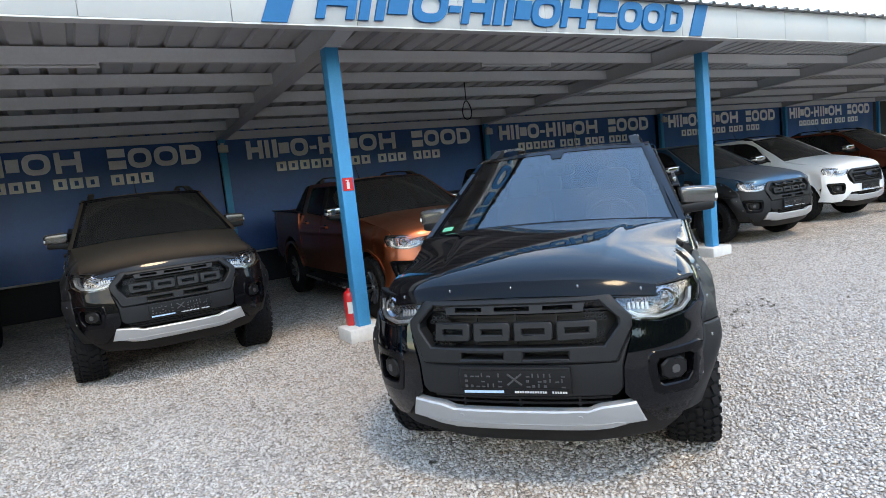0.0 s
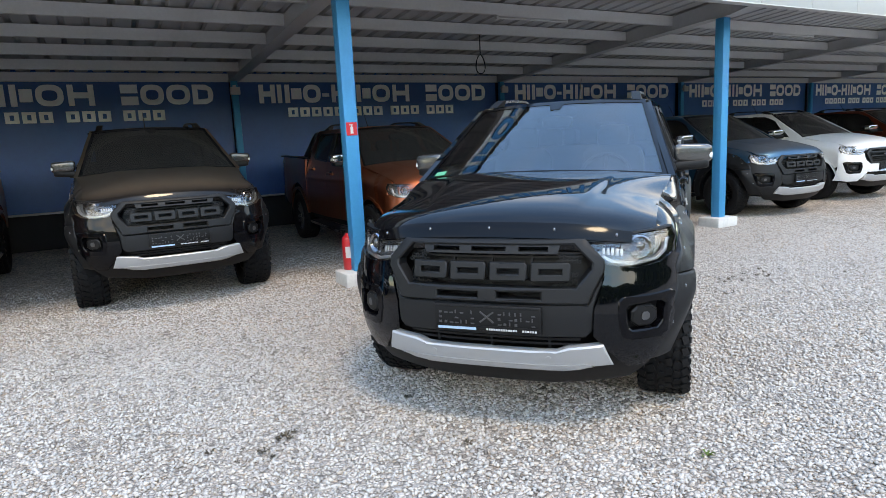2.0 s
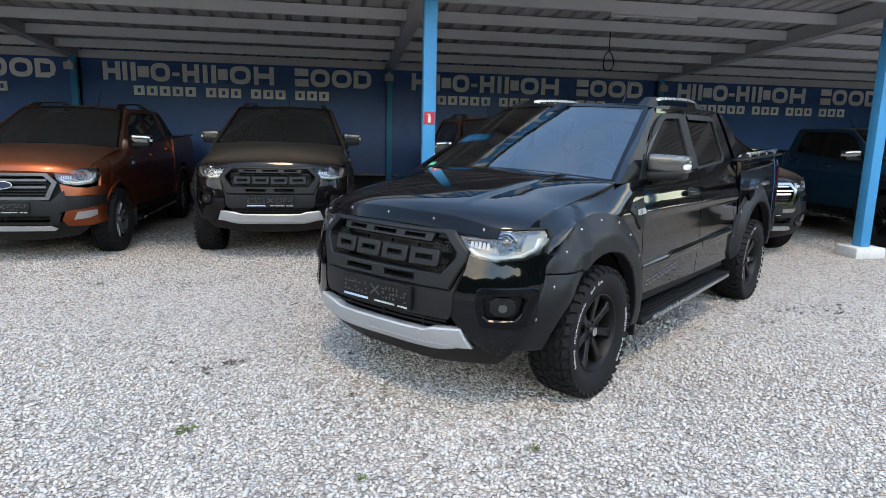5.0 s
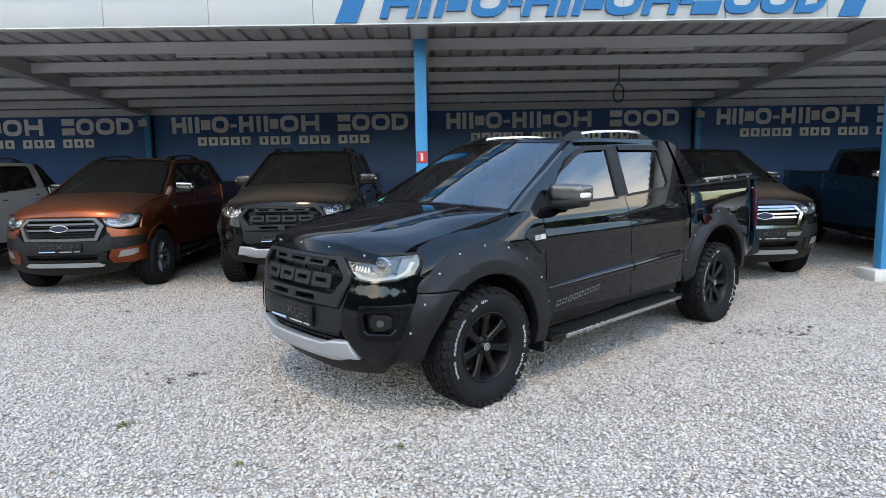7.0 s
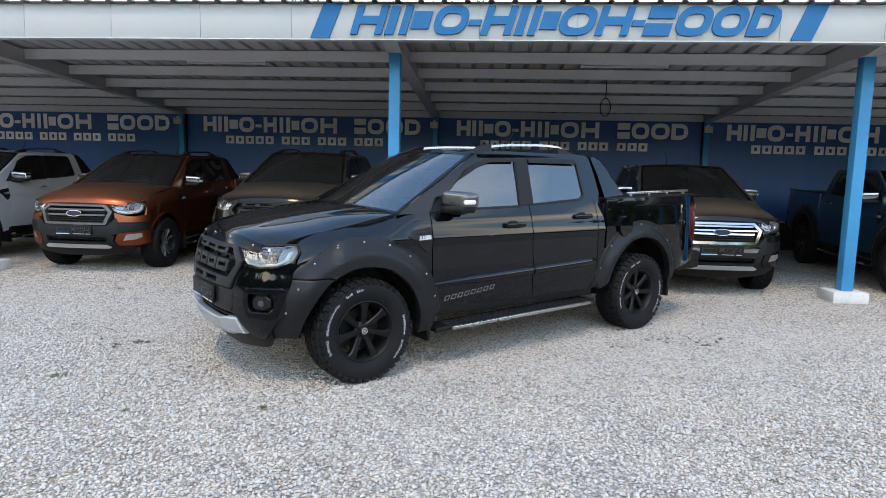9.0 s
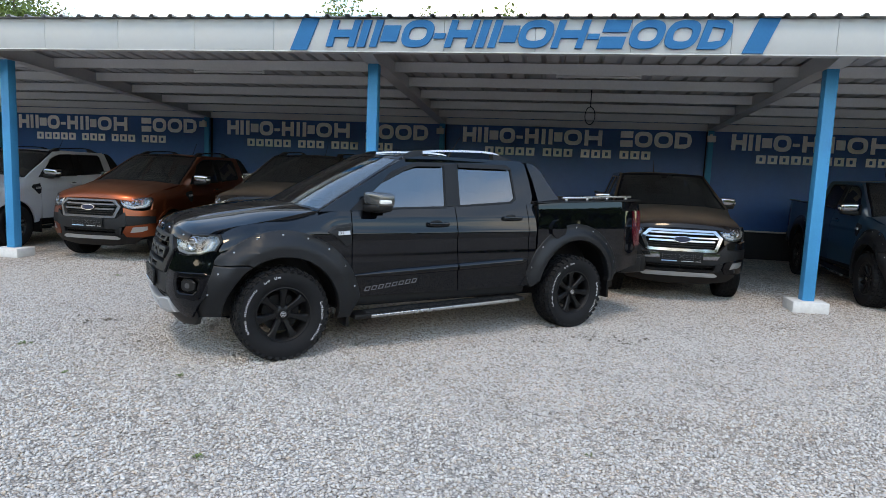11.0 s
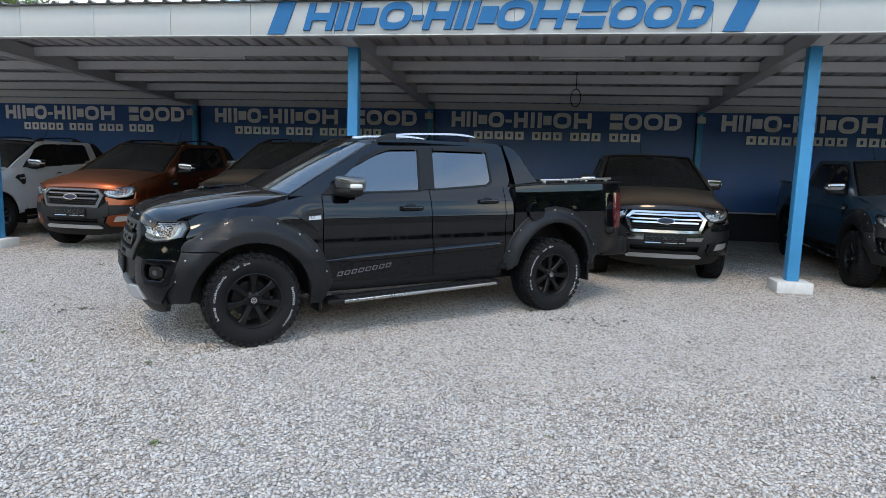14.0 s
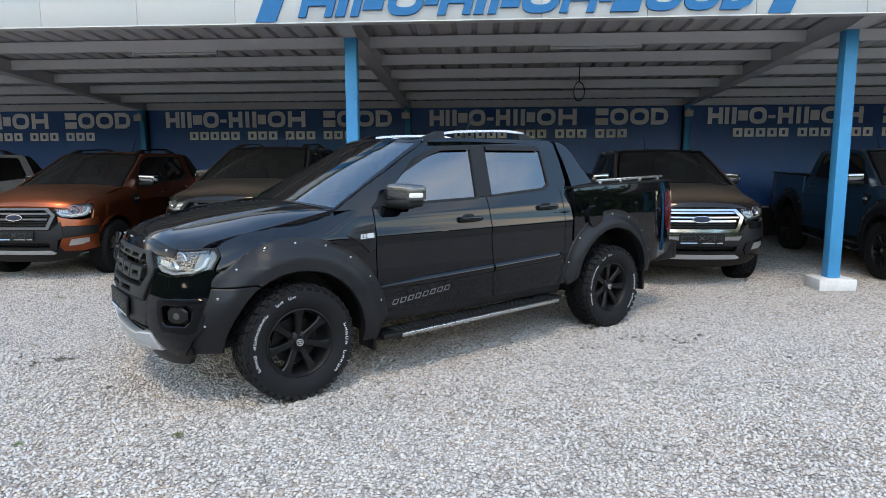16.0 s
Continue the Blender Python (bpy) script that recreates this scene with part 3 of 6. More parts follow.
def wheel(car, x, side, rugged, rim, split, count, marks, turn=0.0, lift=0.0, size=1.03):
    m = Matrix.Translation((x, side * (0.826 if rugged else 0.80), HUB * size / 1.03 - lift)) @ Matrix.Rotation(0 if side > 0 else math.pi, 4, "Z") @ Matrix.Rotation(radians(turn), 4, "Y") @ Matrix.Scale(size, 4)
    w = part("wheel", once("wheel_barrel", barrel_bm), DARK, car, at=m)
    part("tyre", once("tyre_rugged" if rugged else "tyre_road", lambda: tyre_bm(rugged), 30), RUBBER, w)
    for k in range(count):
        part("spoke", once("spoke_split" if split else "spoke", lambda: spoke_bm(split)), rim, w, at=Matrix.Rotation(2 * math.pi * k / count + 0.2, 4, "Y"))
    part("hub", once("hub", hub_bm), rim, w)
    part("hub_cap", once("hub_cap", cap_bm), SILVER, w, "silver ring on the hub cap")
    if marks:
        part("tyre_marking", once("tyre_marking", tyre_marks_bm), WHITE_MARK, w, "raised white sidewall marking", at=Matrix.Rotation(radians(-turn), 4, "Y"))


# - body shell -
def hood_point(s, r):
    """The bonnet's skin, s across from -1 to 1, r from the front edge to the windscreen."""
    y = (0.79 + 0.05 * soft_step(0.45, 1.0, r)) * s
    front = nose_x(1.06) - nose_back(y) + 0.012
    back = -0.14 - 0.17 * s * s
    q = 1 - r
    z = 1.312 - 0.15 * q - 0.02 * q * q - 0.10 * math.exp(-r / 0.05) + 0.10 * r * q * (1 - s * s)
    z += (0.030 * soft_step(0.45, 1.0, r) - 0.061 - 0.012 * r) * (0.55 * s * s + 0.45 * s ** 4)
    edge = 0.40 + 0.13 * r
    z += 0.006 * soft_step(edge + 0.026, edge - 0.026, abs(y)) * soft_step(0.06, 0.40, r)
    return Vector((front + (back - front) * r, y, z))


def hood_bm():
    bm = bmesh.new()
    nu, nv = 110, 44
    grid = [[bm.verts.new(hood_point(-1 + 2 * i / nu, (j / nv) ** 1.4)) for i in range(nu + 1)] for j in range(nv + 1)]
    for a, b in zip(grid, grid[1:]):
        for i in range(nu):
            bm.faces.new((a[i], a[i + 1], b[i + 1], b[i]))
    rim = [e for e in bm.edges if len(e.link_faces) == 1]
    ext = bmesh.ops.extrude_edge_only(bm, edges=rim)
    for v in ext["geom"]:
        if isinstance(v, bmesh.types.BMVert):
            v.co += Vector((-0.015 if v.co.x > 0 else 0.0, -0.020 * v.co.y, -0.050))
    bmesh.ops.recalc_face_normals(bm, faces=bm.faces[:])
    return bm


def screen_point(s, t, off=0.0):
    ez, ex = 1.252 + 0.526 * t, -0.315 - 0.905 * t
    ye = 0.868 - 0.392 * (ez - 1.26) - 0.035
    cx, cz = -0.15 - 0.93 * t, 1.298 + 0.497 * t + 0.014 * math.sin(math.pi * t)
    k = 1 - s * s
    return Vector((ex + (cx - ex) * k + 0.55 * off, s * ye, ez + (cz - ez) * k + 0.8 * off))


def skin(bm, fn, nu, nv, thick):
    """A plate over fn(s, t), s from -1 to 1 and t from 0 to 1, with its underside."""
    top = [[bm.verts.new(fn(-1 + 2 * i / nu, j / nv, 0.0)) for i in range(nu + 1)] for j in range(nv + 1)]
    low = [[bm.verts.new(fn(-1 + 2 * i / nu, j / nv, -thick)) for i in range(nu + 1)] for j in range(nv + 1)]
    for j in range(nv):
        for i in range(nu):
            bm.faces.new((top[j][i], top[j][i + 1], top[j + 1][i + 1], top[j + 1][i]))
            bm.faces.new((low[j][i], low[j + 1][i], low[j + 1][i + 1], low[j][i + 1]))
    for j in range(nv):
        for i in (0, nu):
            bm.faces.new((top[j][i], top[j + 1][i], low[j + 1][i], low[j][i]))
    for i in range(nu):
        for j in (0, nv):
            bm.faces.new((top[j][i], top[j][i + 1], low[j][i + 1], low[j][i]))
    bmesh.ops.recalc_face_normals(bm, faces=bm.faces[:])
    return bm


def roof_point(s, t, off=0.0):
    a = screen_point(s, 1.0)
    x = a.x + 0.0 + (-2.63 - a.x) * t
    z = a.z + 0.020 * math.sin(math.pi * min(1.0, t * 1.1)) * (1 - s * s) - 0.012 * t + 0.012 * soft_step(0, 0.3, t)
    y = s * (0.672 - 0.02 * t + 0.014)
    return Vector((x, y, z - 0.02 * abs(s) ** 8 + off))


FRONT_GLASS = [(-0.73, 1.296), (-0.845, 1.445), (-0.95, 1.532), (-1.06, 1.605), (-1.18, 1.668), (-1.32, 1.708), (-1.635, 1.722), (-1.585, 1.320)]
REAR_GLASS = [(-1.80, 1.724), (-2.39, 1.726), (-2.44, 1.692), (-2.437, 1.415), (-2.375, 1.374), (-1.757, 1.332)]
CAB_SIDE = [(-0.31, 1.262), (-0.60, 1.268), (-1.5, 1.308), (-2.635, 1.352), (-2.675, 1.42), (-2.67, 1.60), (-2.648, 1.762), (-2.59, 1.794), (-1.60, 1.796), (-1.36, 1.786), (-1.215, 1.764), (-1.06, 1.682), (-0.80, 1.536), (-0.55, 1.402)]


def grow(loop, d):
    cx, cz = sum(p[0] for p in loop) / len(loop), sum(p[1] for p in loop) / len(loop)
    return [(x + math.copysign(d, x - cx), z + math.copysign(d, z - cz)) for x, z in loop]


def fender_loop(r):
    return [(-0.604, 0.46), (-0.604, 1.266), (-0.42, 1.274), (-0.345, 1.272), (-0.27, 1.236), (-0.16, 1.205), (0.0, 1.184), (0.147, 1.165), (0.37, 1.139), (0.46, 1.106), (0.485, 1.06), (0.50, 1.0), (0.515, 0.92), (0.55, 0.80), (0.53, 0.72)] + arc(0, HUB, r, 30, 176, 16)


def bed_loop(r):
    cx, cz = REAR_ARCH
    return [(-2.69, 0.52), (-2.69, 1.356), (-3.10, 1.380), (-3.5, 1.394), (-4.21, 1.404), (-4.245, 1.35), (-4.250, 0.66), (-3.84, 0.575), (-3.80, 0.54)] + arc(cx, cz, r + 0.03, 172, 8, 16)


def flare_loop(x, front):
    if front:
        return [(0.555, 0.832), (0.550, 0.868), (0.525, 0.905), (0.49, 0.930)] + arc(0, HUB, 0.712, 49, 172, 20) + [(-0.60, 0.33), (-0.475, 0.33)] + arc(0, HUB, 0.49, 178, 58, 16) + [(0.30, 0.826)]
    cx, cz = REAR_ARCH
    return [(cx + 0.605, 0.48)] + arc(cx, cz, 0.675, 12, 170, 18) + [(cx - 0.60, 0.50), (cx - 0.49, 0.50)] + arc(cx, cz, 0.50, 172, 8, 20)


FLARE_CORNER = [(0.735, 0.385), (0.680, 0.49), (0.635, 0.60), (0.578, 0.75), (0.555, 0.826), (0.300, 0.820)] + arc(0, HUB, 0.49, 57, 6, 10) + [(0.50, 0.40)]


def on_flare(x0):
    def fn(x, z, c):
        cx, cz = (0.0, HUB) if x0 > -1 else REAR_ARCH
        r = math.hypot(x - cx, z - cz)
        k = soft_step(0.69, 0.57, r) if x0 > -1 else soft_step(0.64, 0.54, r)
        w = half_width(x, z)
        if x > 0.2:
            d = max(0.0, nose_x(z) - x)
            round_w = NOSE_HALF * (1 - max(0.0, 1 - d / NOSE_DEPTH) ** NOSE_POWER) ** (1 / NOSE_POWER)
            round_w *= 1 - 0.055 * soft_step(0.78, 0.42, z)
            k *= 0.35 + 0.65 * soft_step(0.40, 0.80, z)
            w += (min(0.92, round_w) - w) * soft_step(0.2, 0.45, x) * soft_step(0.98, 0.88, z) + 0.012 * soft_step(0.3, 0.5, x)
        return Vector((x, w + 0.006 + 0.050 * k + c, z))
    return fn


def liner_bm(x):
    bm = bmesh.new()
    pts = arc(x, HUB, 0.49, 0, 180, 14) if x > -1 else arc(*REAR_ARCH, 0.52, -8, 188, 14)
    a = [bm.verts.new((px, 0.875, pz)) for px, pz in pts]
    b = [bm.verts.new((px, 0.58, pz)) for px, pz in pts]
    for i in range(len(pts) - 1):
        bm.faces.new((a[i], a[i + 1], b[i + 1], b[i]))
    bm.faces.new(b)
    return bm


def mirror_bm(lower):
    bm = bmesh.new()
    if not lower:
        pebble(bm, (-0.620, 0.968, 1.400), (0.080, 0.122, 0.060), 0.36, 28, 16)
        for v in bm.verts:
            v.co.x -= 0.28 * (v.co.y - 1.02)
            v.co.z -= 0.05 * (v.co.y - 0.9)
    else:
        pebble(bm, (-0.615, 0.952, 1.320), (0.078, 0.120, 0.034), 0.38, 24, 12)
        box(bm, -0.74, -0.62, 0.845, 0.92, 1.275, 1.335, 0.01)
        for v in bm.verts:
            v.co.x -= 0.28 * (v.co.y - 1.02)
            v.co.z += 0.06 * (v.co.y - 1.0)
    bmesh.ops.translate(bm, verts=bm.verts[:], vec=(-0.225, 0, -0.016))
    return bm


def seat_bm(y, rear=False):
    bm = bmesh.new()
    x = -2.05 if rear else -1.28
    w = 0.55 if rear else 0.25
    pebble(bm, (x + 0.18, y, 0.86), (0.27, w, 0.10), 0.4, 16, 8)
    pebble(bm, (x - 0.10, y, 1.16), (0.09, w, 0.31), 0.4, 16, 8, Matrix.Translation((x, 0, 1)) @ Matrix.Rotation(radians(-10), 4, "Y") @ Matrix.Translation((-x, 0, -1)))
    for hy in ((y - 0.3, y + 0.3) if rear else (y,)):
        pebble(bm, (x - 0.20, hy, 1.52), (0.05, 0.13, 0.09), 0.5, 12, 8)
    return bm


def steering_bm():
    bm = bmesh.new()
    m = Matrix.Translation((-0.91, 0.37, 1.215)) @ Matrix.Rotation(radians(68), 4, "Y")
    n = 28
    pts = [m @ Vector((0.185 * math.cos(2 * math.pi * k / n), 0.185 * math.sin(2 * math.pi * k / n), 0)) for k in range(n + 1)]
    tube(bm, pts, 0.016, 8, False)
    pebble(bm, (0, 0, 0), (0.07, 0.075, 0.03), 0.6, 12, 6, m)
    for a in (0, 90, 180):
        tube(bm, [m @ Vector((0, 0, 0)), m @ Vector((0.18 * math.cos(radians(a)), 0.18 * math.sin(radians(a)), 0))], 0.014, 6)
    return bm


def dash_bm():
    bm = pebble(bmesh.new(), (-0.58, 0, 1.10), (0.34, 0.78, 0.13), 0.35, 24, 10)
    pebble(bm, (-0.82, 0.37, 1.22), (0.12, 0.2, 0.05), 0.5, 12, 8)
    return bm


CORE = (("chassis", (-4.2, 0.62, -0.56, 0.56, 0.34, 0.62)), ("cab_floor", (-2.60, -0.60, -0.84, 0.84, 0.44, 0.66)), ("engine_block", (-0.62, 0.58, -0.57, 0.57, 0.6, 0.99)), ("firewall", (-0.60, -0.52, -0.80, 0.80, 0.5, 1.17)), ("cab_bulkhead", (-2.68, -2.62, -0.82, 0.82, 0.5, 1.34)), ("bed_floor", (-4.22, -2.7, -0.86, 0.86, 0.62, 1.34)))


def plate_bm():
    bm = boxes((0.0, 0.018, -0.28, 0.28, -0.068, 0.068), bevel=0.006)
    for z in (0.055, -0.045):
        box(bm, 0.018, 0.022, -0.27, 0.27, z - 0.004, z + 0.004)
    return bm


def plate_relief_bm():
    """Raised ribs and knobs of the empty holder."""
    bm, rnd = bmesh.new(), random.Random(5)
    for k in range(18):
        for j in range(3):
            y, z = -0.252 + 0.0285 * k, -0.034 + 0.026 * j
            if 7 <= k <= 10 or rnd.random() < 0.25:
                continue
            w, h = rnd.choice(((0.018, 0.006), (0.006, 0.018), (0.013, 0.012)))
            box(bm, 0.018, 0.0215, y, y + w, z, z + h)
    for s in (1, -1):
        box(bm, 0.018, 0.0225, -0.045, 0.045, -0.004, 0.004, m=Matrix.Translation((0, 0.003, 0.006)) @ Matrix.Rotation(s * radians(38), 4, "X"))
    return bm


def plate_marks_bm():
    bm = bmesh.new()
    for k in range(13):
        box(bm, 0.018, 0.0205, 0.0 + 0.0125 * k, 0.009 + 0.0125 * k, -0.062, -0.052)
    for k in range(6):
        box(bm, 0.018, 0.0205, 0.185 + 0.0125 * k, 0.194 + 0.0125 * k, -0.062, -0.052)
    return bm


def cross_bars(rows, off, depth):
    bm = bmesh.new()
    for y0, y1, z0, z1 in rows:
        sheet([[(y0, z0), (y1, z0), (y1, z1), (y0, z1)]], on_nose(off), depth, 0.08, bm=bm)
    return bm


def mesh_patch(side, top):
    """Honeycomb corner of the grille."""
    bm = bmesh.new()
    y0, z0 = (0.355, 0.955) if top else (0.33, 0.838)
    for i in range(5):
        for j in range(3 if top else 4):
            y, z = y0 + 0.024 * i + 0.012 * (j % 2), z0 + 0.019 * j
            if (top and z - 0.955 > 0.055 - (y - 0.36) * 0.4) or (not top and y > 0.36 + (z - 0.838) * 1.2 + 0.06):
                continue
            sheet([[(side * (y + 0.0125 * math.cos(a)), z + 0.011 * math.sin(a)) for a in [k * math.pi / 3 for k in range(6)]], [(side * (y + 0.0085 * math.cos(a)), z + 0.0075 * math.sin(a)) for a in [k * math.pi / 3 for k in range(6)]]], on_nose(-0.02), 0.012, 1.0, bm=bm)
    return bm


def lettering(text, size):
    """Raised characters in the built-in font, as a mesh."""
    if text not in made_meshes:
        cu = bpy.data.curves.new("digits", "FONT")
        cu.body, cu.size, cu.extrude, cu.resolution_u = text, size, 0.001, 3
        ob = bpy.data.objects.new("digits", cu)
        me = bpy.data.meshes.new_from_object(ob)
        bpy.data.objects.remove(ob)
        me.materials.clear()
        me.materials.append(None)
        made_meshes[text] = me
    return made_meshes[text]


def slot(y0, y1, z0, z1):
    return [(y0, z0), (y1, z0), (y1, z1), (y0, z1)]


def pickup(m, paint, label, grille="block", lower="new", grille_mat=None, flares=False, screen=None, side_glass=None, rim=None, split=True, rugged=False, sport_bar=True, rails=True, deflector=False, marks=False, trim=None, shell=None, bumper=None, handles=None, frame_mat=None, old_skid=None, lift=0.0, tyre=1.03, group="parked pickups"):
    car = thing("pickup_truck", label, "pickup truck", m @ Matrix.Translation((0, 0, lift)), group)
    grille_mat, screen, side_glass, rim, trim, shell = grille_mat or CHARCOAL, screen or DUSTY_SCREEN, side_glass or DUSTY_TINTED, rim or RIM_GREY, trim or DARK, shell or CHROME
    bumper, handles = bumper or paint, handles or paint
    arch = 0.50 if flares else 0.468
    tag = "a" if flares else "b"

    for name, size in CORE:
        if name == "bed_floor":
            part(name, once(name, lambda: boxes((-4.22, -2.7, -0.56, 0.56, 0.6, 1.03), bevel=0.01)), DARK, car)
            part("bed_liner", once("bed_liner", lambda: boxes((-4.22, -2.7, -0.86, 0.86, 1.03, 1.325), bevel=0.01)), DARK, car)
        else:
            part(name, once(name, lambda: boxes(size, bevel=0.01)), DARK, car)
    hood = part("bonnet", once("hood", hood_bm, 40), paint, car)
    both("front_wing", "wing_" + tag, lambda: sheet([fender_loop(arch)], on_side(), 0.03, 0.03, 0.012), paint, car, sharp=75)
    fd = both("front_door", "front_door", lambda: sheet([[(-0.613, 1.264), (-0.613, 0.78), (-0.645, 0.505), (-1.728, 0.492), (-1.702, 0.9), (-1.690, 1.314)]], on_side(), 0.035, 0.12, 0.015), paint, car)
    rd = both("rear_door", "rear_door", lambda: sheet([[(-1.699, 1.314), (-1.711, 0.9), (-1.737, 0.492), (-2.49, 0.497), (-2.57, 0.62), (-2.572, 1.350)]], on_side(), 0.035, 0.12, 0.015), paint, car)
    both("cab_corner", "cab_corner", lambda: sheet([[(-2.580, 1.350), (-2.578, 0.62), (-2.50, 0.497), (-2.668, 0.51), (-2.676, 1.352)]], on_side(), 0.035, 0.12, 0.015), paint, car)
    both("cab_frame", "cab_side", lambda: sheet([CAB_SIDE, grow(FRONT_GLASS, 0.012), grow(REAR_GLASS, 0.012)], on_side(0.0, True), 0.04, 0.06), paint, car)
    both("window_trim", "window_trim_f", lambda: sheet([grow(FRONT_GLASS, 0.018), FRONT_GLASS], on_side(0.004, True), 0.03, 0.08), DARK, car, "black rubber window surround")
    both("window_trim", "window_trim_r", lambda: sheet([grow(REAR_GLASS, 0.018), REAR_GLASS], on_side(0.004, True), 0.03, 0.08), DARK, car, "black rubber window surround")
    both("pillar_trim", "pillar_b", lambda: sheet([[(-1.597, 1.318), (-1.647, 1.732), (-1.790, 1.734), (-1.745, 1.328)]], on_side(0.007, True), 0.02, 0.08), DARK, car, "matt black pillar trim")
    both("mirror_base_trim", "mirror_sail", lambda: sheet([[(-0.60, 1.276), (-0.74, 1.282), (-0.82, 1.40), (-0.80, 1.44)]], on_side(0.006, True), 0.03, 0.08), DARK, car, "black triangle at the mirror's foot")
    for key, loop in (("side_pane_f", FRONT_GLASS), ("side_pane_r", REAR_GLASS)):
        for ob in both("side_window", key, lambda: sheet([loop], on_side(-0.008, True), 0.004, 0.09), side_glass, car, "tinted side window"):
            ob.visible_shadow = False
    for key, loop in (("visor_f", [(-0.92, 1.516), (-1.06, 1.618), (-1.18, 1.682), (-1.32, 1.726), (-1.63, 1.738), (-1.625, 1.700), (-1.33, 1.690), (-1.20, 1.650), (-1.08, 1.592)]), ("visor_r", [(-1.80, 1.738), (-2.38, 1.740), (-2.425, 1.700), (-1.80, 1.698)])):
        if deflector:
            both("wind_deflector", key, lambda: sheet([loop], on_side(0.018, True), 0.004, 0.1), DARK, car, "smoked wind deflector above the window")
    part("roof", once("roof", lambda: skin(bmesh.new(), roof_point, 28, 20, 0.03), 40), paint, car)
    ws = part("windscreen", once("screen", lambda: skin(bmesh.new(), screen_point, 28, 18, 0.006), 40), screen, car, "clear laminated windscreen" if screen is SCREEN else "dust-filmed windscreen")
    ws.visible_shadow = False
    def border():
        bm = bmesh.new()
        for s0, s1, t0, t1, nu in ((-1, -0.955, 0.0, 1.0, 2), (0.955, 1, 0.0, 1.0, 2), (-0.955, 0.955, 0.945, 1.0, 28), (-0.955, 0.955, 0.0, 0.045, 28), (-0.085, 0.085, 0.855, 0.945, 6)):
            skin(bm, lambda s, t, o: screen_point((s0 + s1) / 2 + s * (s1 - s0) / 2 * (1.0 if nu != 6 else 0.6 + 0.4 * t), t0 + (t1 - t0) * t, 0.003 + o), nu, 14 if nu == 2 else 3, 0.002)
        return bm
    part("screen_border", once("screen_border", border, 40), GUARD, ws, "black band round the windscreen with a sensor cover")
    part("cab_back", once("cab_back", lambda: boxes((-2.65, -2.62, -0.64, 0.64, 1.32, 1.78), (-2.66, -2.60, -0.80, 0.80, 1.30, 1.35))), paint, car)
    part("cowl", once("cowl", lambda: skin(bmesh.new(), lambda s, t, o: Vector((-0.10 - 0.20 * s * s - 0.08 * t, 0.77 * s, 1.262 - 0.05 * s * s - 0.03 * s ** 6 + o)), 16, 3, 0.03)), DARK, car)
    both("bed_side", "bed_" + tag, lambda: sheet([bed_loop(arch)], on_side(), 0.03, 0.06, 0.03), paint, car)
    part("tailgate", once("tailgate", lambda: boxes((-4.275, -4.235, -0.80, 0.80, 0.66, 1.40), bevel=0.012)), paint, car)
    part("tonneau_cover", once("tonneau", lambda: sloped(boxes(*[(-4.21 + 0.1 * k, -4.115 + 0.1 * k, -0.82, 0.82, 1.35, 1.372) for k in range(15)], bevel=0.004), 0.031, -3.45)), DARK, car, "black roller cover over the load bed")
    both("bed_rail_cap", "bed_cap", lambda: sloped(boxes((-4.22, -2.70, 0.80, 0.895, 1.380, 1.402), bevel=0.01), 0.031, -3.45), DARK, car)
    both("tail_lamp", "tail_lamp", lambda: sheet([[(-4.115, 1.288), (-4.12, 1.05), (-4.17, 0.885), (-4.253, 0.895), (-4.253, 1.30)]], on_side(0.006), 0.05, 0.06), RED_LENS, car, "red tail lamp")
    part("rear_bumper", once("rear_bumper", lambda: boxes((-4.44, -4.26, -0.84, 0.84, 0.56, 0.76), (-4.34, -4.02, 0.72, 0.86, 0.56, 0.74), (-4.34, -4.02, -0.86, -0.72, 0.56, 0.74), bevel=0.02)), DARK, car)
    both("wheel_arch_liner", "liner_f", lambda: liner_bm(0.0), DARK, car)
    both("wheel_arch_liner", "liner_r", lambda: liner_bm(-BASE), DARK, car)
    both("sill", "sill", lambda: boxes((-2.56, -0.60, 0.72, 0.865, 0.42, 0.505), bevel=0.015), DARK, car)
    both("mud_flap", "flap_f", lambda: boxes((-0.59, -0.565, 0.70, 0.92, 0.24, 0.50), bevel=0.004), DARK, car)
    both("mud_flap", "flap_r", lambda: boxes((-BASE - 0.56, -BASE - 0.53, 0.70, 0.91, 0.30, 0.62), bevel=0.004), DARK, car)
    both("side_step", "side_step", lambda: sloped(boxes((-2.53, -0.64, 0.74, 0.945, 0.328, 0.368), bevel=0.006), 0.0264, -1.62), DARK, car, "black ribbed side step")
    for s in (1, -1):
        for k in range(5):
            part("tread_rib", once("tread_rib", lambda: sloped(boxes((-2.44, -0.76, -0.008, 0.008, 0.367, 0.376), bevel=0.002), 0.0264, -1.62)), FLARE, car, at=Matrix.Translation((0, s * (0.790 + 0.03 * k), 0)))
    both("step_edge", "step_edge", lambda: sloped(boxes((-2.46, -0.79, 0.943, 0.966, 0.331, 0.363), bevel=0.008), 0.0264, -1.62), BRUSHED, car, "polished aluminium step edge")
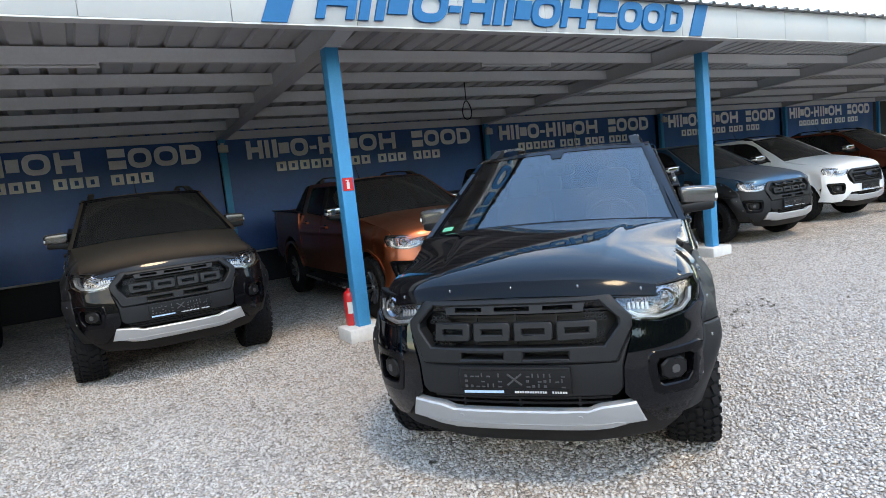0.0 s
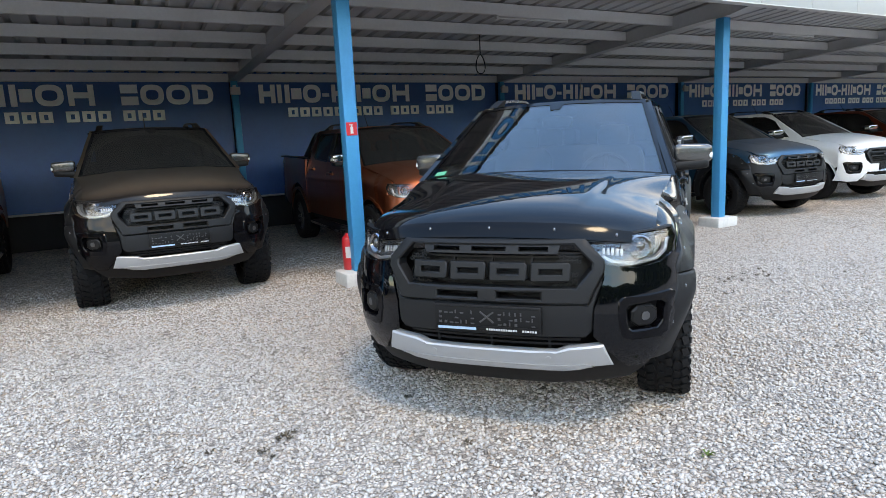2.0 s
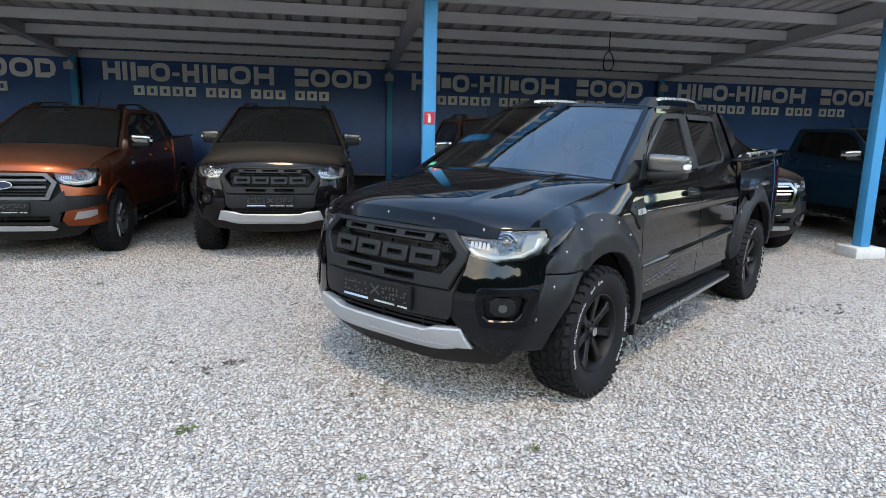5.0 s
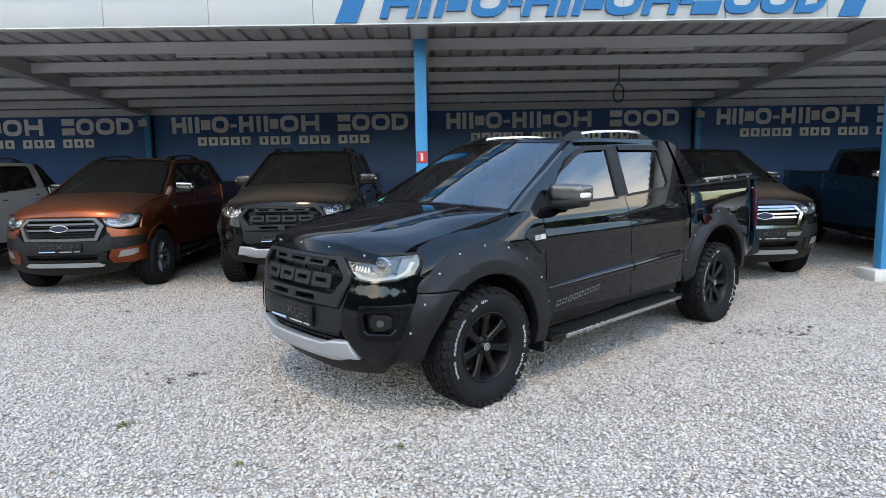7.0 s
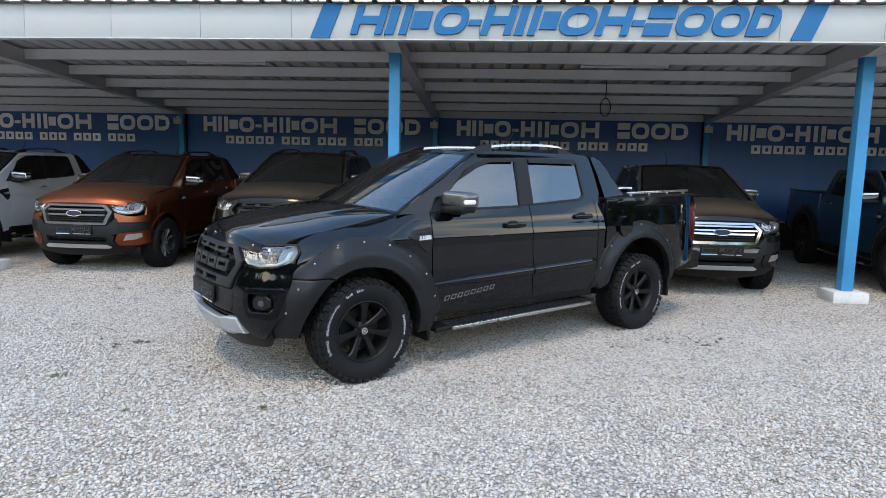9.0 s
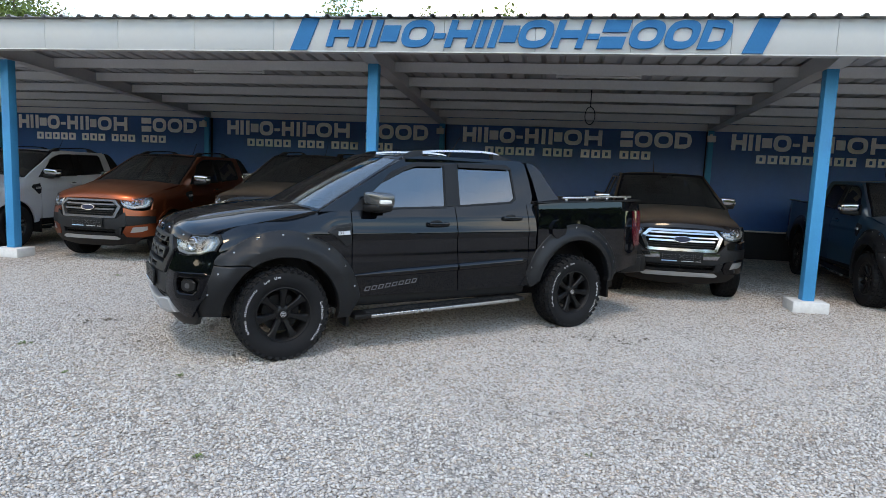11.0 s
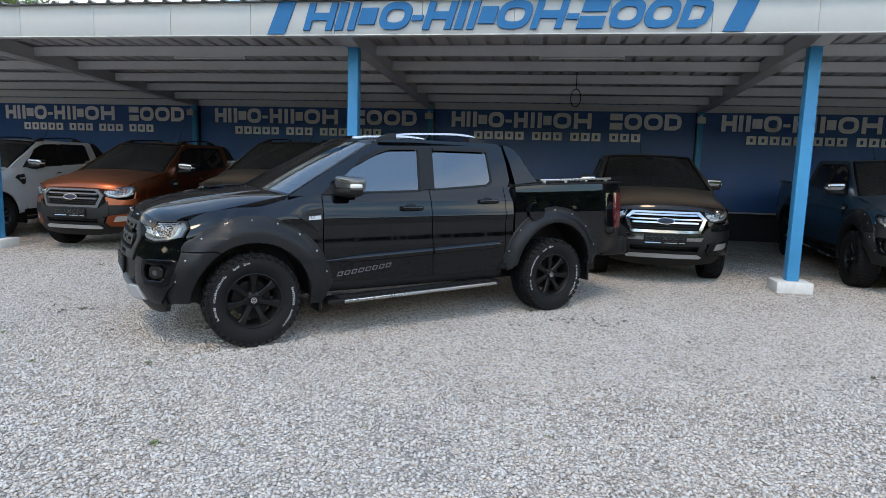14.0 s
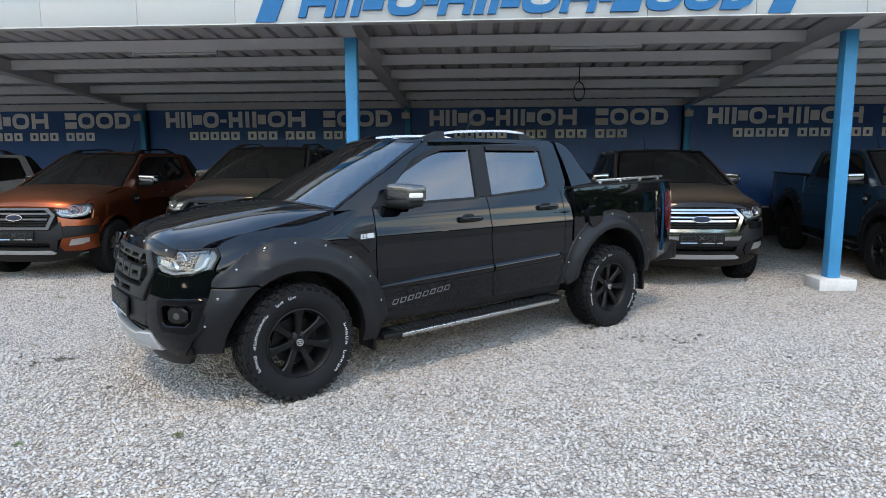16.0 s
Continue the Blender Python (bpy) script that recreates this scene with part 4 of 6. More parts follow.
    if flares:
        for key, x, front in (("flare_front", 0.0, True), ("flare_rear", -BASE, False)):
            both("wheel_arch_flare", key, lambda: sheet([flare_loop(x, front)], on_flare(x), 0.07, 0.035, soft=0.008), FLARE, car, "matt black bolted arch flare")
            if front:
                both("wheel_arch_flare", "flare_corner", lambda: sheet([FLARE_CORNER], on_flare(x), 0.07, 0.03, soft=0.006), FLARE, car, "matt black flare on the bumper's corner")
            spots = (arc(x, HUB, 0.672, 53, 162, 6) if front else arc(*REAR_ARCH, 0.635, 20, 158, 6)) + ([(0.530, 0.765), (0.600, 0.592), (0.680, 0.445)] if front else [])
            for bx, bz in spots:
                c = on_flare(x)(bx, bz, 0.002)
                for s in (1, -1):
                    part("flare_bolt", once("bolt", lambda: pebble(bmesh.new(), (0, 0, 0), (0.0085, 0.006, 0.0085), 1.0, 8, 5)), BRUSHED, car, at=Matrix.Translation((c.x, s * c.y, c.z)))
    else:
        for key, x in (("arch_lip_front", 0.0), ("arch_lip_rear", -BASE)):
            both("wheel_arch_flare", key, lambda: sheet([arc(x, HUB, 0.50, 10, 170, 18) + arc(x, HUB, 0.465, 170, 10, 18)], on_side(0.012), 0.04, 0.06), FLARE if bumper is not paint else paint, car)
    # doors' fittings
    for door, key, hx, hz in ((fd, "handle_f", -1.483, 1.150), (rd, "handle_r", -2.364, 1.206)):
        for k, ob in enumerate(door):
            def build():
                bm = pebble(bmesh.new(), (hx, half_width(hx, hz) + 0.026, hz), (0.115, 0.014, 0.019), 0.5, 14, 8)
                pebble(bm, (hx + 0.10, half_width(hx, hz) + 0.008, hz), (0.025, 0.02, 0.022), 0.6, 10, 6)
                pebble(bm, (hx - 0.09, half_width(hx, hz) + 0.008, hz), (0.03, 0.02, 0.022), 0.6, 10, 6)
                return bm
            # Raised black disc: paints the shade of the hollow behind the handle.
            def cup():
                return pebble(bmesh.new(), (hx + 0.015, half_width(hx, hz) - 0.002, hz), (0.07, 0.006, 0.04), 0.8, 14, 6)
            part("door_handle", once(key + str(k), lambda: build() if k == 0 else mirrored(build())), handles, ob)
            part("handle_recess_shade", once(key + "c" + str(k), lambda: cup() if k == 0 else mirrored(cup())), DARK, ob)
    if deflector:
        def mould(x0, z0, x1, z1):
            bm, rings, n = bmesh.new(), [], 24
            for i in range(n + 1):
                t = i / n
                x, z = x0 + (x1 - x0) * t, z0 + (z1 - z0) * t
                k = min(1.0, 0.40 + 1.6 * t) if x0 > -1 else min(1.0, 0.45 + 6.0 * (1 - t))
                rings.append([bm.verts.new((x, half_width(x, z) - 0.004 + 0.038 * k * math.cos(q) ** 0.8, z + 0.036 * k * math.sin(q))) for q in [radians(-90 + 180 * m / 8) for m in range(9)]])
            for u, v in zip(rings, rings[1:]):
                for q in range(8):
                    bm.faces.new((u[q], v[q], v[q + 1], u[q + 1]))
            bm.faces.new(rings[0])
            bm.faces.new(rings[-1][::-1])
            bmesh.ops.recalc_face_normals(bm, faces=bm.faces[:])
            return bm
        for ob, key, ends in ((fd, "mould_f", (-0.635, 0.695, -1.698, 0.735)), (rd, "mould_r", (-1.717, 0.736, -2.558, 0.770))):
            part("door_moulding", once(key, lambda: mould(*ends)), BLACK_PAINT, ob[0], "gloss black door moulding")
            part("door_moulding", once(key + "_right", lambda: mirrored(mould(*ends))), BLACK_PAINT, ob[1], "gloss black door moulding")
        def decal():
            bm = bmesh.new()
            for k in range(8):
                x = -0.735 - 0.068 * k
                z = 0.548 + 0.0075 * k
                sheet([[(x, z), (x - 0.018, z + 0.042), (x - 0.066, z + 0.044), (x - 0.048, z + 0.002)], [(x - 0.013, z + 0.009), (x - 0.024, z + 0.034), (x - 0.054, z + 0.035), (x - 0.043, z + 0.010)]], on_side(0.003), 0.002, 0.2, bm=bm)
            return bm
        part("door_decal", once("decal", decal), GREY_MARK, fd[0], "grey outlined decal on the door")
        part("door_decal", once("decal_right", lambda: mirrored(decal())), GREY_MARK, fd[1], "grey outlined decal on the door")
        part("fuel_flap", once("fuel", lambda: sheet([arc(-2.956, 1.095, 0.10, 0, 360, 24)[:-1]], on_side(0.03), 0.03, 0.05)), BLACK_PAINT, car, "round gloss black fuel flap")
    # wing vents
    both("wing_vent", "vent", lambda: sheet([[(-0.375, 1.092), (-0.43, 1.140), (-0.598, 1.162), (-0.604, 0.985), (-0.55, 0.960), (-0.47, 1.030)]], on_side(0.010), 0.02, 0.06, soft=0.006), CHARCOAL, car, "black wing vent")
    both("vent_slat", "vent_slat", lambda: sheet([[(-0.44, 1.122), (-0.592, 1.136), (-0.592, 1.124), (-0.43, 1.110)]], on_side(0.018), 0.008, 0.1), CHARCOAL, car)
    both("engine_badge", "badge", lambda: sheet([[(-0.470, 1.062), (-0.475, 1.094), (-0.580, 1.100), (-0.580, 1.068)]], on_side(0.018), 0.01, 0.1), SILVER, car, "silver engine badge on the wing")
    for s, m3 in ((1, Matrix(((-1, 0, 0, -0.482), (0, 0, 1, 0.938), (0, 1, 0, 1.071), (0, 0, 0, 1)))), (-1, Matrix(((1, 0, 0, -0.568), (0, 0, -1, -0.938), (0, 1, 0, 1.071), (0, 0, 0, 1))))):
        part("badge_digits", lettering("3.2", 0.034), DARK, car, "dark engine size digits", at=m3)
    # mirrors
    for k, s in enumerate((1, -1)):
        flip = (lambda b: b) if s > 0 else mirrored
        mm = part("door_mirror", once("mirror_low" + str(k), lambda: flip(mirror_bm(True))), DARK, car)
        part("mirror_shell", once("mirror_up" + str(k), lambda: flip(mirror_bm(False))), shell, mm, "metallic mirror cap")
        part("indicator", once("mirror_lamp" + str(k), lambda: flip(pebble(bmesh.new(), (-0.847, 1.066, 1.362), (0.062, 0.028, 0.022), 0.5, 12, 8))), AMBER, mm, "clear indicator lens")
    # roof fittings
    if rails:
        for k, s in enumerate((1, -1)):
            flip = (lambda b: b) if s > 0 else mirrored
            def rail():
                n = 18
                bm = bmesh.new()
                rings = []
                for i in range(n + 1):
                    t = i / n
                    x, h = -1.36 - 1.03 * t, 0.036 * (1 - abs(2 * t - 1) ** 4)
                    z = 1.806 + 0.040 * t + h
                    rings.append([bm.verts.new((x, 0.555 + dy - 0.015 * t, z + dz)) for dy, dz in ((-0.022, -0.008), (-0.018, 0.012), (0.018, 0.012), (0.024, -0.008))])
                for u, v in zip(rings, rings[1:]):
                    for q in range(4):
                        bm.faces.new((u[q], v[q], v[(q + 1) % 4], u[(q + 1) % 4]))
                bm.faces.new(rings[0])
                bm.faces.new(rings[-1][::-1])
                bmesh.ops.recalc_face_normals(bm, faces=bm.faces[:])
                return bm
            rr = part("roof_rail", once("rail" + str(k), lambda: flip(rail())), BRUSHED if deflector else trim, car, "aluminium roof rail" if deflector else "")
            for nm, x0, x1, x2 in (("a", -1.21, -1.33, -1.46), ("b", -2.60, -2.46, -2.30)):
                def foot():
                    bm = sheet([[(x0, 1.772), (0.6 * x0 + 0.4 * x1, 1.796), (x1, 1.824), (0.5 * x1 + 0.5 * x2, 1.848), (x2, 1.856), (x2, 1.782)]], lambda a, b, c: Vector((a, 0.575 + c, b)), 0.065, 0.08)
                    for v in bm.verts:
                        v.co.y += 0.030 - 0.35 * (v.co.z - 1.77)
                    return bm
                part("rail_foot", once("foot" + nm + str(k), lambda: flip(foot())), DARK, rr, "black rail foot")
    part("aerial", once("aerial", lambda: tube(bmesh.new(), [(-2.1, 0, 1.82), (-2.13, 0, 1.86), (-2.25, 0, 2.05)], [0.014, 0.006, 0.003], 6)), DARK, car)
    if sport_bar:
        both("sport_bar", "sport_bar", lambda: sheet([[(-2.665, 1.784), (-2.72, 1.776), (-2.79, 1.745), (-2.86, 1.672), (-2.91, 1.575), (-3.03, 1.408), (-2.735, 1.380), (-2.728, 1.45), (-2.71, 1.60), (-2.672, 1.74)]], on_side(0.012, True), 0.10, 0.06), paint if deflector else trim, car, "moulded sport bar behind the cab")
        part("sport_bar_bridge", once("sport_bridge", lambda: boxes((-2.78, -2.67, -0.62, 0.62, 1.715, 1.772), bevel=0.02)), trim, car)
    if deflector:
        both("bed_rail", "bed_rail", lambda: sloped(boxes((-4.08, -3.05, 0.835, 0.870, 1.424, 1.448), *[(-3.12 - 0.30 * k, -3.08 - 0.30 * k, 0.845, 0.87, 1.395, 1.43) for k in range(4)], bevel=0.006), 0.031, -3.45), BRUSHED, car, "aluminium rail along the bed")
    both("wiper", "wiper", lambda: tube(tube(bmesh.new(), [screen_point(0.1 + 0.11 * k, 0.012 + 0.002 * k, 0.006) for k in range(6)], 0.005, 6), [screen_point(0.30, 0.014, 0.008), screen_point(0.42, 0.0, 0.0)], 0.007, 6), DARK, car)
    # cabin
    part("dashboard", once("dash", dash_bm), CABIN, car)
    part("steering_wheel", once("steering", steering_bm), CABIN, car)
    for y in (0.37, -0.37):
        part("front_seat", once("seat%+.0f" % (y * 10), lambda: seat_bm(y)), CABIN, car)
    part("rear_seat", once("rear_seat", lambda: seat_bm(0.0, True)), CABIN, car)
    part("inner_mirror", once("inner_mirror", lambda: pebble(bmesh.new(), (-1.06, 0, 1.64), (0.03, 0.12, 0.045), 0.5, 12, 8)), DARK, car)
    # front end
    part("radiator_panel", once("radiator", lambda: sheet([[(-0.5, 0.46), (0.5, 0.46), (0.58, 0.70), (0.56, 0.96), (0.48, 1.045), (-0.48, 1.045), (-0.56, 0.96), (-0.58, 0.70)]], on_nose(-0.11), 0.02, 0.08)), DARK, car)
    if grille == "block":
        gr = part("grille", once("grille_block", lambda: sheet([[(-0.47, 1.068), (0.47, 1.068), (0.565, 0.965), (0.565, 0.92), (0.49, 0.768), (-0.49, 0.768), (-0.565, 0.92), (-0.565, 0.965)], [(-0.42, 1.042), (0.42, 1.042), (0.505, 0.955), (0.505, 0.925), (0.435, 0.838), (-0.435, 0.838), (-0.505, 0.925), (-0.505, 0.955)], slot(0.05, 0.27, 0.788, 0.818), slot(-0.27, -0.05, 0.788, 0.818)], on_nose(0.025), 0.07, 0.05, soft=0.008)), grille_mat, car, "charcoal six-sided grille surround")
        part("grille_top_bar", once("grille_top", lambda: sheet([[(-0.36, 1.044), (0.36, 1.044), (0.345, 0.998), (-0.345, 0.998)], slot(-0.30, -0.155, 1.010, 1.032), slot(-0.09, 0.09, 1.010, 1.032), slot(0.155, 0.30, 1.010, 1.032)], on_nose(0.012), 0.04, 0.06)), grille_mat, gr)
        for k in range(4):
            y = -0.315 + 0.21 * k
            shape = [(y - 0.095, 0.868), (y + 0.085, 0.868), (y + 0.095, 0.88), (y + 0.095, 0.945), (y + 0.085, 0.957), (y - 0.095, 0.957)]
            part("emblem_block", once("emblem%d" % k, lambda: sheet([shape, slot(y - 0.055, y + 0.055, 0.900, 0.925)], on_nose(0.018), 0.035, 0.06, soft=0.005)), grille_mat, gr, "raised charcoal block")
        part("grille_slats", once("grille_slats", lambda: cross_bars([(-0.47, 0.47, z, z + 0.012) for z in (0.848, 0.968, 0.985)] + [(y, y + 0.010, 0.84, 1.03) for y in (-0.21, 0.0, 0.21)], -0.05, 0.02)), DARK, gr)
        for s in (1, -1):
            for top in (True, False):
                part("grille_mesh", once("gm%d%d" % (s, top), lambda: mesh_patch(s, top)), CHARCOAL, gr)
        part("bumper_centre", once("bumper_c", lambda: sheet([[(-0.565, 0.895), (-0.49, 0.762), (0.49, 0.762), (0.565, 0.895), (0.520, 0.75), (0.512, 0.645), (0.48, 0.612), (-0.48, 0.612), (-0.512, 0.645), (-0.520, 0.75)]], on_nose(0.010), 0.05, 0.05, soft=0.008)), grille_mat, car, "charcoal bumper centre")
    else:
        gr = part("grille", once("grille_bars", lambda: sheet([[(-0.43, 1.045), (0.43, 1.045), (0.53, 0.945), (0.455, 0.765), (-0.455, 0.765), (-0.53, 0.945)], [(-0.395, 1.018), (0.395, 1.018), (0.48, 0.94), (0.42, 0.795), (-0.42, 0.795), (-0.48, 0.94)]], on_nose(0.022), 0.06, 0.06)), frame_mat or grille_mat, car, "six-sided grille frame")
        for z, h, w in ((0.957, 0.024, 0.43), (0.882, 0.024, 0.43)) if not frame_mat else ((0.985, 0.022, 0.42), (0.930, 0.020, 0.47), (0.875, 0.020, 0.46), (0.775, 0.026, 0.46)):
            part("grille_bar", once("gbar%.2f" % z, lambda: sheet([[(-w, z), (w, z), (w, z + h), (-w, z + h)]], on_nose(0.012 if z > 0.8 else 0.032), 0.04, 0.06)), grille_mat, gr)
        if frame_mat:
            part("bumper_band", once("chrome_band", lambda: sheet([[(-0.50, 0.750), (0.50, 0.750), (0.515, 0.725), (0.47, 0.672), (-0.47, 0.672), (-0.515, 0.725)]], on_nose(0.026), 0.04, 0.05, soft=0.008)), frame_mat, car, "broad chrome band under the grille")
        part("grille_slats", once("gslats", lambda: cross_bars([(-0.45, 0.45, z, z + 0.010) for z in (0.815, 0.845, 0.93, 1.0)], -0.02, 0.03)), DARK, gr)
        part("emblem_rim", once("emblem_rim", lambda: sheet([[(0.113 * math.cos(k * math.pi / 12), 0.917 + 0.044 * math.sin(k * math.pi / 12)) for k in range(24)]], on_nose(0.028), 0.02, 0.06)), CHROME, gr, "oval chrome emblem rim")
        part("emblem", once("emblem_oval", lambda: sheet([[(0.106 * math.cos(k * math.pi / 12), 0.917 + 0.038 * math.sin(k * math.pi / 12)) for k in range(24)]], on_nose(0.032), 0.01, 0.06)), EMBLEM, gr, "plain dark blue oval emblem")
        part("bumper_centre", once("bumper_c2", lambda: sheet([[(-0.59, 0.86), (-0.47, 0.755), (0.47, 0.755), (0.59, 0.86), (0.62, 0.66), (0.50, 0.615), (-0.50, 0.615), (-0.62, 0.66)]], on_nose(0.016), 0.05, 0.05)), bumper if lower == "new" else CHARCOAL, car)
    part("lower_intake", once("intake", lambda: cross_bars([(-0.46, 0.46, z, z + 0.012) for z in (0.56, 0.585)] + [(y, y + 0.012, 0.54, 0.625) for y in (-0.3, 0.0, 0.3)], -0.03, 0.03)), DARK, car)
    if lower == "new":
        fog = [(0.652, 0.782), (0.842, 0.794), (0.864, 0.776), (0.855, 0.700), (0.831, 0.622), (0.806, 0.598), (0.675, 0.600), (0.652, 0.620), (0.632, 0.70), (0.636, 0.764)]
        outer = [(0.896, 0.955), (0.888, 0.79), (0.862, 0.62), (0.79, 0.50), (0.735, 0.438)] if flares else [(0.90, 0.955), (0.918, 0.46), (0.80, 0.435)]
        both("bumper_corner", "bumper_side_" + tag, lambda: sheet([[(0.562, 0.948), (0.597, 0.935), (0.70, 0.918), (0.815, 0.935), (0.868, 0.972)] + outer + [(0.66, 0.44), (0.575, 0.55), (0.515, 0.62), (0.520, 0.74), (0.565, 0.88)], fog], on_bumper(0.006), 0.04, 0.022, 0.012), bumper, car)
        both("fog_lamp_bezel", "fog_bezel", lambda: sheet([grow(fog, 0.010), [(0.674, 0.754), (0.812, 0.762), (0.831, 0.746), (0.822, 0.674), (0.796, 0.640), (0.690, 0.640), (0.671, 0.657), (0.662, 0.739)]], on_bumper(0.012), 0.06, 0.03, soft=0.008), GUARD, car, "black fog lamp surround")
        both("fog_lamp_recess", "fog_back", lambda: sheet([fog], on_nose(-0.04), 0.01, 0.03), DARK, car)
        def fog_lamp():
            bm = bmesh.new()
            sheet([smooth_loop(slot(0.690, 0.806, 0.650, 0.748), 1)], on_nose(0.002), 0.03, 0.04, bm=bm, soft=0.008)
            return bm
        both("fog_lamp", "fog_lamp", fog_lamp, DARK, car)
        both("fog_lens", "fog_lens", lambda: sheet([smooth_loop(slot(0.734, 0.768, 0.680, 0.716), 1)], on_nose(0.006), 0.02, 0.04), SATIN, car, "small bright fog lamp reflector")
        part("skid_plate", once("skid", lambda: sheet([mir([(0.34, 0.540), (0.40, 0.562), (0.560, 0.578), (0.60, 0.462), (0.52, 0.455), (0.44, 0.430), (0.36, 0.420)])], on_nose(0.03), 0.06, 0.05, soft=0.009)), SILVER, car, "silver-painted skid plate")
        part("skid_plate_rib", once("skid_rib", lambda: sheet([mir([(0.40, 0.462), (0.46, 0.472), (0.50, 0.464), (0.43, 0.438), (0.38, 0.432)])], on_nose(0.038), 0.02, 0.05)), SILVER, car)
        both("parking_sensor", "sensor", lambda: sheet([arc(0.30, 0.502, 0.013, 0, 360, 12)[:-1]], on_nose(0.035), 0.01, 0.1), SILVER, car)
    else:
        both("bumper_corner", "bumper_side_old", lambda: sheet([[(0.55, 0.925), (0.70, 0.885), (0.80, 0.875), (0.915, 0.90), (0.915, 0.80), (0.58, 0.80)]], on_nose(), 0.04, 0.03, 0.05), paint, car)
        both("bumper_band", "bumper_band", lambda: sheet([[(0.565, 0.795), (0.915, 0.795), (0.915, 0.70), (0.62, 0.655)]], on_nose(0.004), 0.04, 0.03, 0.05), DARK, car, "black bumper band")
        both("bumper_corner", "bumper_low_old", lambda: sheet([[(0.60, 0.65), (0.74, 0.665), (0.915, 0.695), (0.915, 0.50), (0.80, 0.47), (0.60, 0.475), (0.56, 0.55)], [(0.66, 0.545), (0.70, 0.635), (0.86, 0.65), (0.86, 0.59), (0.80, 0.56)]], on_nose(), 0.04, 0.03, 0.05), paint, car)
        both("fog_lamp", "fog_old", lambda: sheet([[(0.66, 0.545), (0.70, 0.635), (0.86, 0.65), (0.86, 0.59), (0.80, 0.56)]], on_nose(-0.008), 0.02, 0.04), LAMP_WHITE, car, "bright fog lamp in the bumper")
        part("lower_lip", once("lip_old", lambda: sheet([[(-0.56, 0.62), (0.56, 0.62), (0.52, 0.50), (-0.52, 0.50)], [(-0.46, 0.60), (0.46, 0.60), (0.44, 0.525), (-0.44, 0.525)]], on_nose(0.01), 0.05, 0.06)), CHARCOAL, car)
        part("skid_plate", once("skid_old", lambda: sheet([mir([(0.44, 0.487), (0.50, 0.45), (0.47, 0.428)])], on_nose(0.02), 0.05, 0.06)), SILVER, car, "narrow silver skid plate")
    part("front_valance", once("chin", lambda: sheet([mir([(0.79, 0.53), (0.775, 0.44), (0.68, 0.36), (0.30, 0.312)])], on_nose(-0.012), 0.05, 0.05)), DARK, car, "black lower valance")
    # number plate holder
    pl = part("plate_holder", once("plate", plate_bm), DARK, car, "black empty number plate holder", at=Matrix.Translation((nose_x(0.69) + 0.012, 0, 0.652)))
    part("plate_relief", once("plate_relief", plate_relief_bm), PLATE_RELIEF, pl)
    part("plate_marks", once("plate_marks", plate_marks_bm), WHITE_MARK, pl, "white bars along the holder's foot")
    part("plate_strip", once("plate_strip", lambda: boxes((0.018, 0.020, -0.26, -0.055, -0.064, -0.050))), BLUE_MARK, pl, "pale blue strip")
    # head lamps
    lens = [(0.485, 1.062), (0.535, 0.972), (0.59, 0.930), (0.70, 0.912), (0.82, 0.930), (0.868, 0.972), (0.878, 1.04), (0.858, 1.078), (0.76, 1.073), (0.62, 1.067)]
    for k, s in enumerate((1, -1)):
        flip = (lambda b: b) if s > 0 else mirrored
        hl = part("head_lamp", once("lamp_back" + str(k), lambda: flip(sheet([grow(lens, -0.004)], on_nose(-0.036), 0.02, 0.03))), LAMP_GREY, car, "bright head lamp with projector")
        part("lamp_bezel", once("lamp_bezel" + str(k), lambda: flip(sheet([grow(lens, 0.004), grow(lens, -0.010)], on_nose(-0.004), 0.03, 0.03))), DARK, hl)
        part("daytime_strip", once("lamp_strip" + str(k), lambda: flip(sheet([[(0.552, 0.975), (0.597, 0.944), (0.70, 0.927), (0.812, 0.944), (0.853, 0.980), (0.862, 1.040), (0.846, 1.040), (0.838, 0.988), (0.806, 0.959), (0.70, 0.943), (0.604, 0.959), (0.567, 0.981)]], on_nose(-0.010), 0.02, 0.03, soft=0.004))), LAMP_WHITE, hl, "pale daytime running strip")
        for q in range(5):
            y = 0.560 + 0.021 * q
            part("reflector_rib", once("lamp_rib%d%d" % (k, q), lambda: flip(sheet([[(y, 0.985 - 0.003 * q), (y + 0.013, 0.985 - 0.003 * q), (y + 0.008, 1.050), (y - 0.005, 1.050)]], on_nose(-0.018), 0.02, 0.03, soft=0.003))), LAMP_WHITE, hl)
        part("lamp_brow", once("lamp_brow" + str(k), lambda: flip(sheet([[(0.500, 1.062), (0.62, 1.066), (0.76, 1.072), (0.850, 1.076), (0.845, 1.062), (0.76, 1.058), (0.62, 1.053), (0.508, 1.048)]], on_nose(-0.006), 0.02, 0.03))), DARK, hl)
        def projector():
            c = on_nose(-0.022)(0.728, 1.012, 0)
            bm = lathe(bmesh.new(), [(0.056, -0.006), (0.060, 0.010), (0.053, 0.017), (0.036, -0.004)], 22, True)
            bmesh.ops.transform(bm, matrix=Matrix.Translation(c) @ Matrix.Rotation(radians(-62), 4, "Z"), verts=bm.verts[:])
            bmesh.ops.recalc_face_normals(bm, faces=bm.faces[:])
            return bm
        part("projector_ring", once("lamp_ring" + str(k), lambda: flip(projector())), CHROME, hl)
        part("projector", once("lamp_ball" + str(k), lambda: flip(pebble(bmesh.new(), on_nose(-0.03)(0.728, 1.012, 0), (0.036, 0.036, 0.036), 1.0, 14, 8))), GREY_SHELL, hl)
        cover = part("lamp_lens", once("lamp_lens" + str(k), lambda: flip(sheet([lens], on_nose(0.0), 0.004, 0.03))), LAMP_LENS, hl, "clear lens")
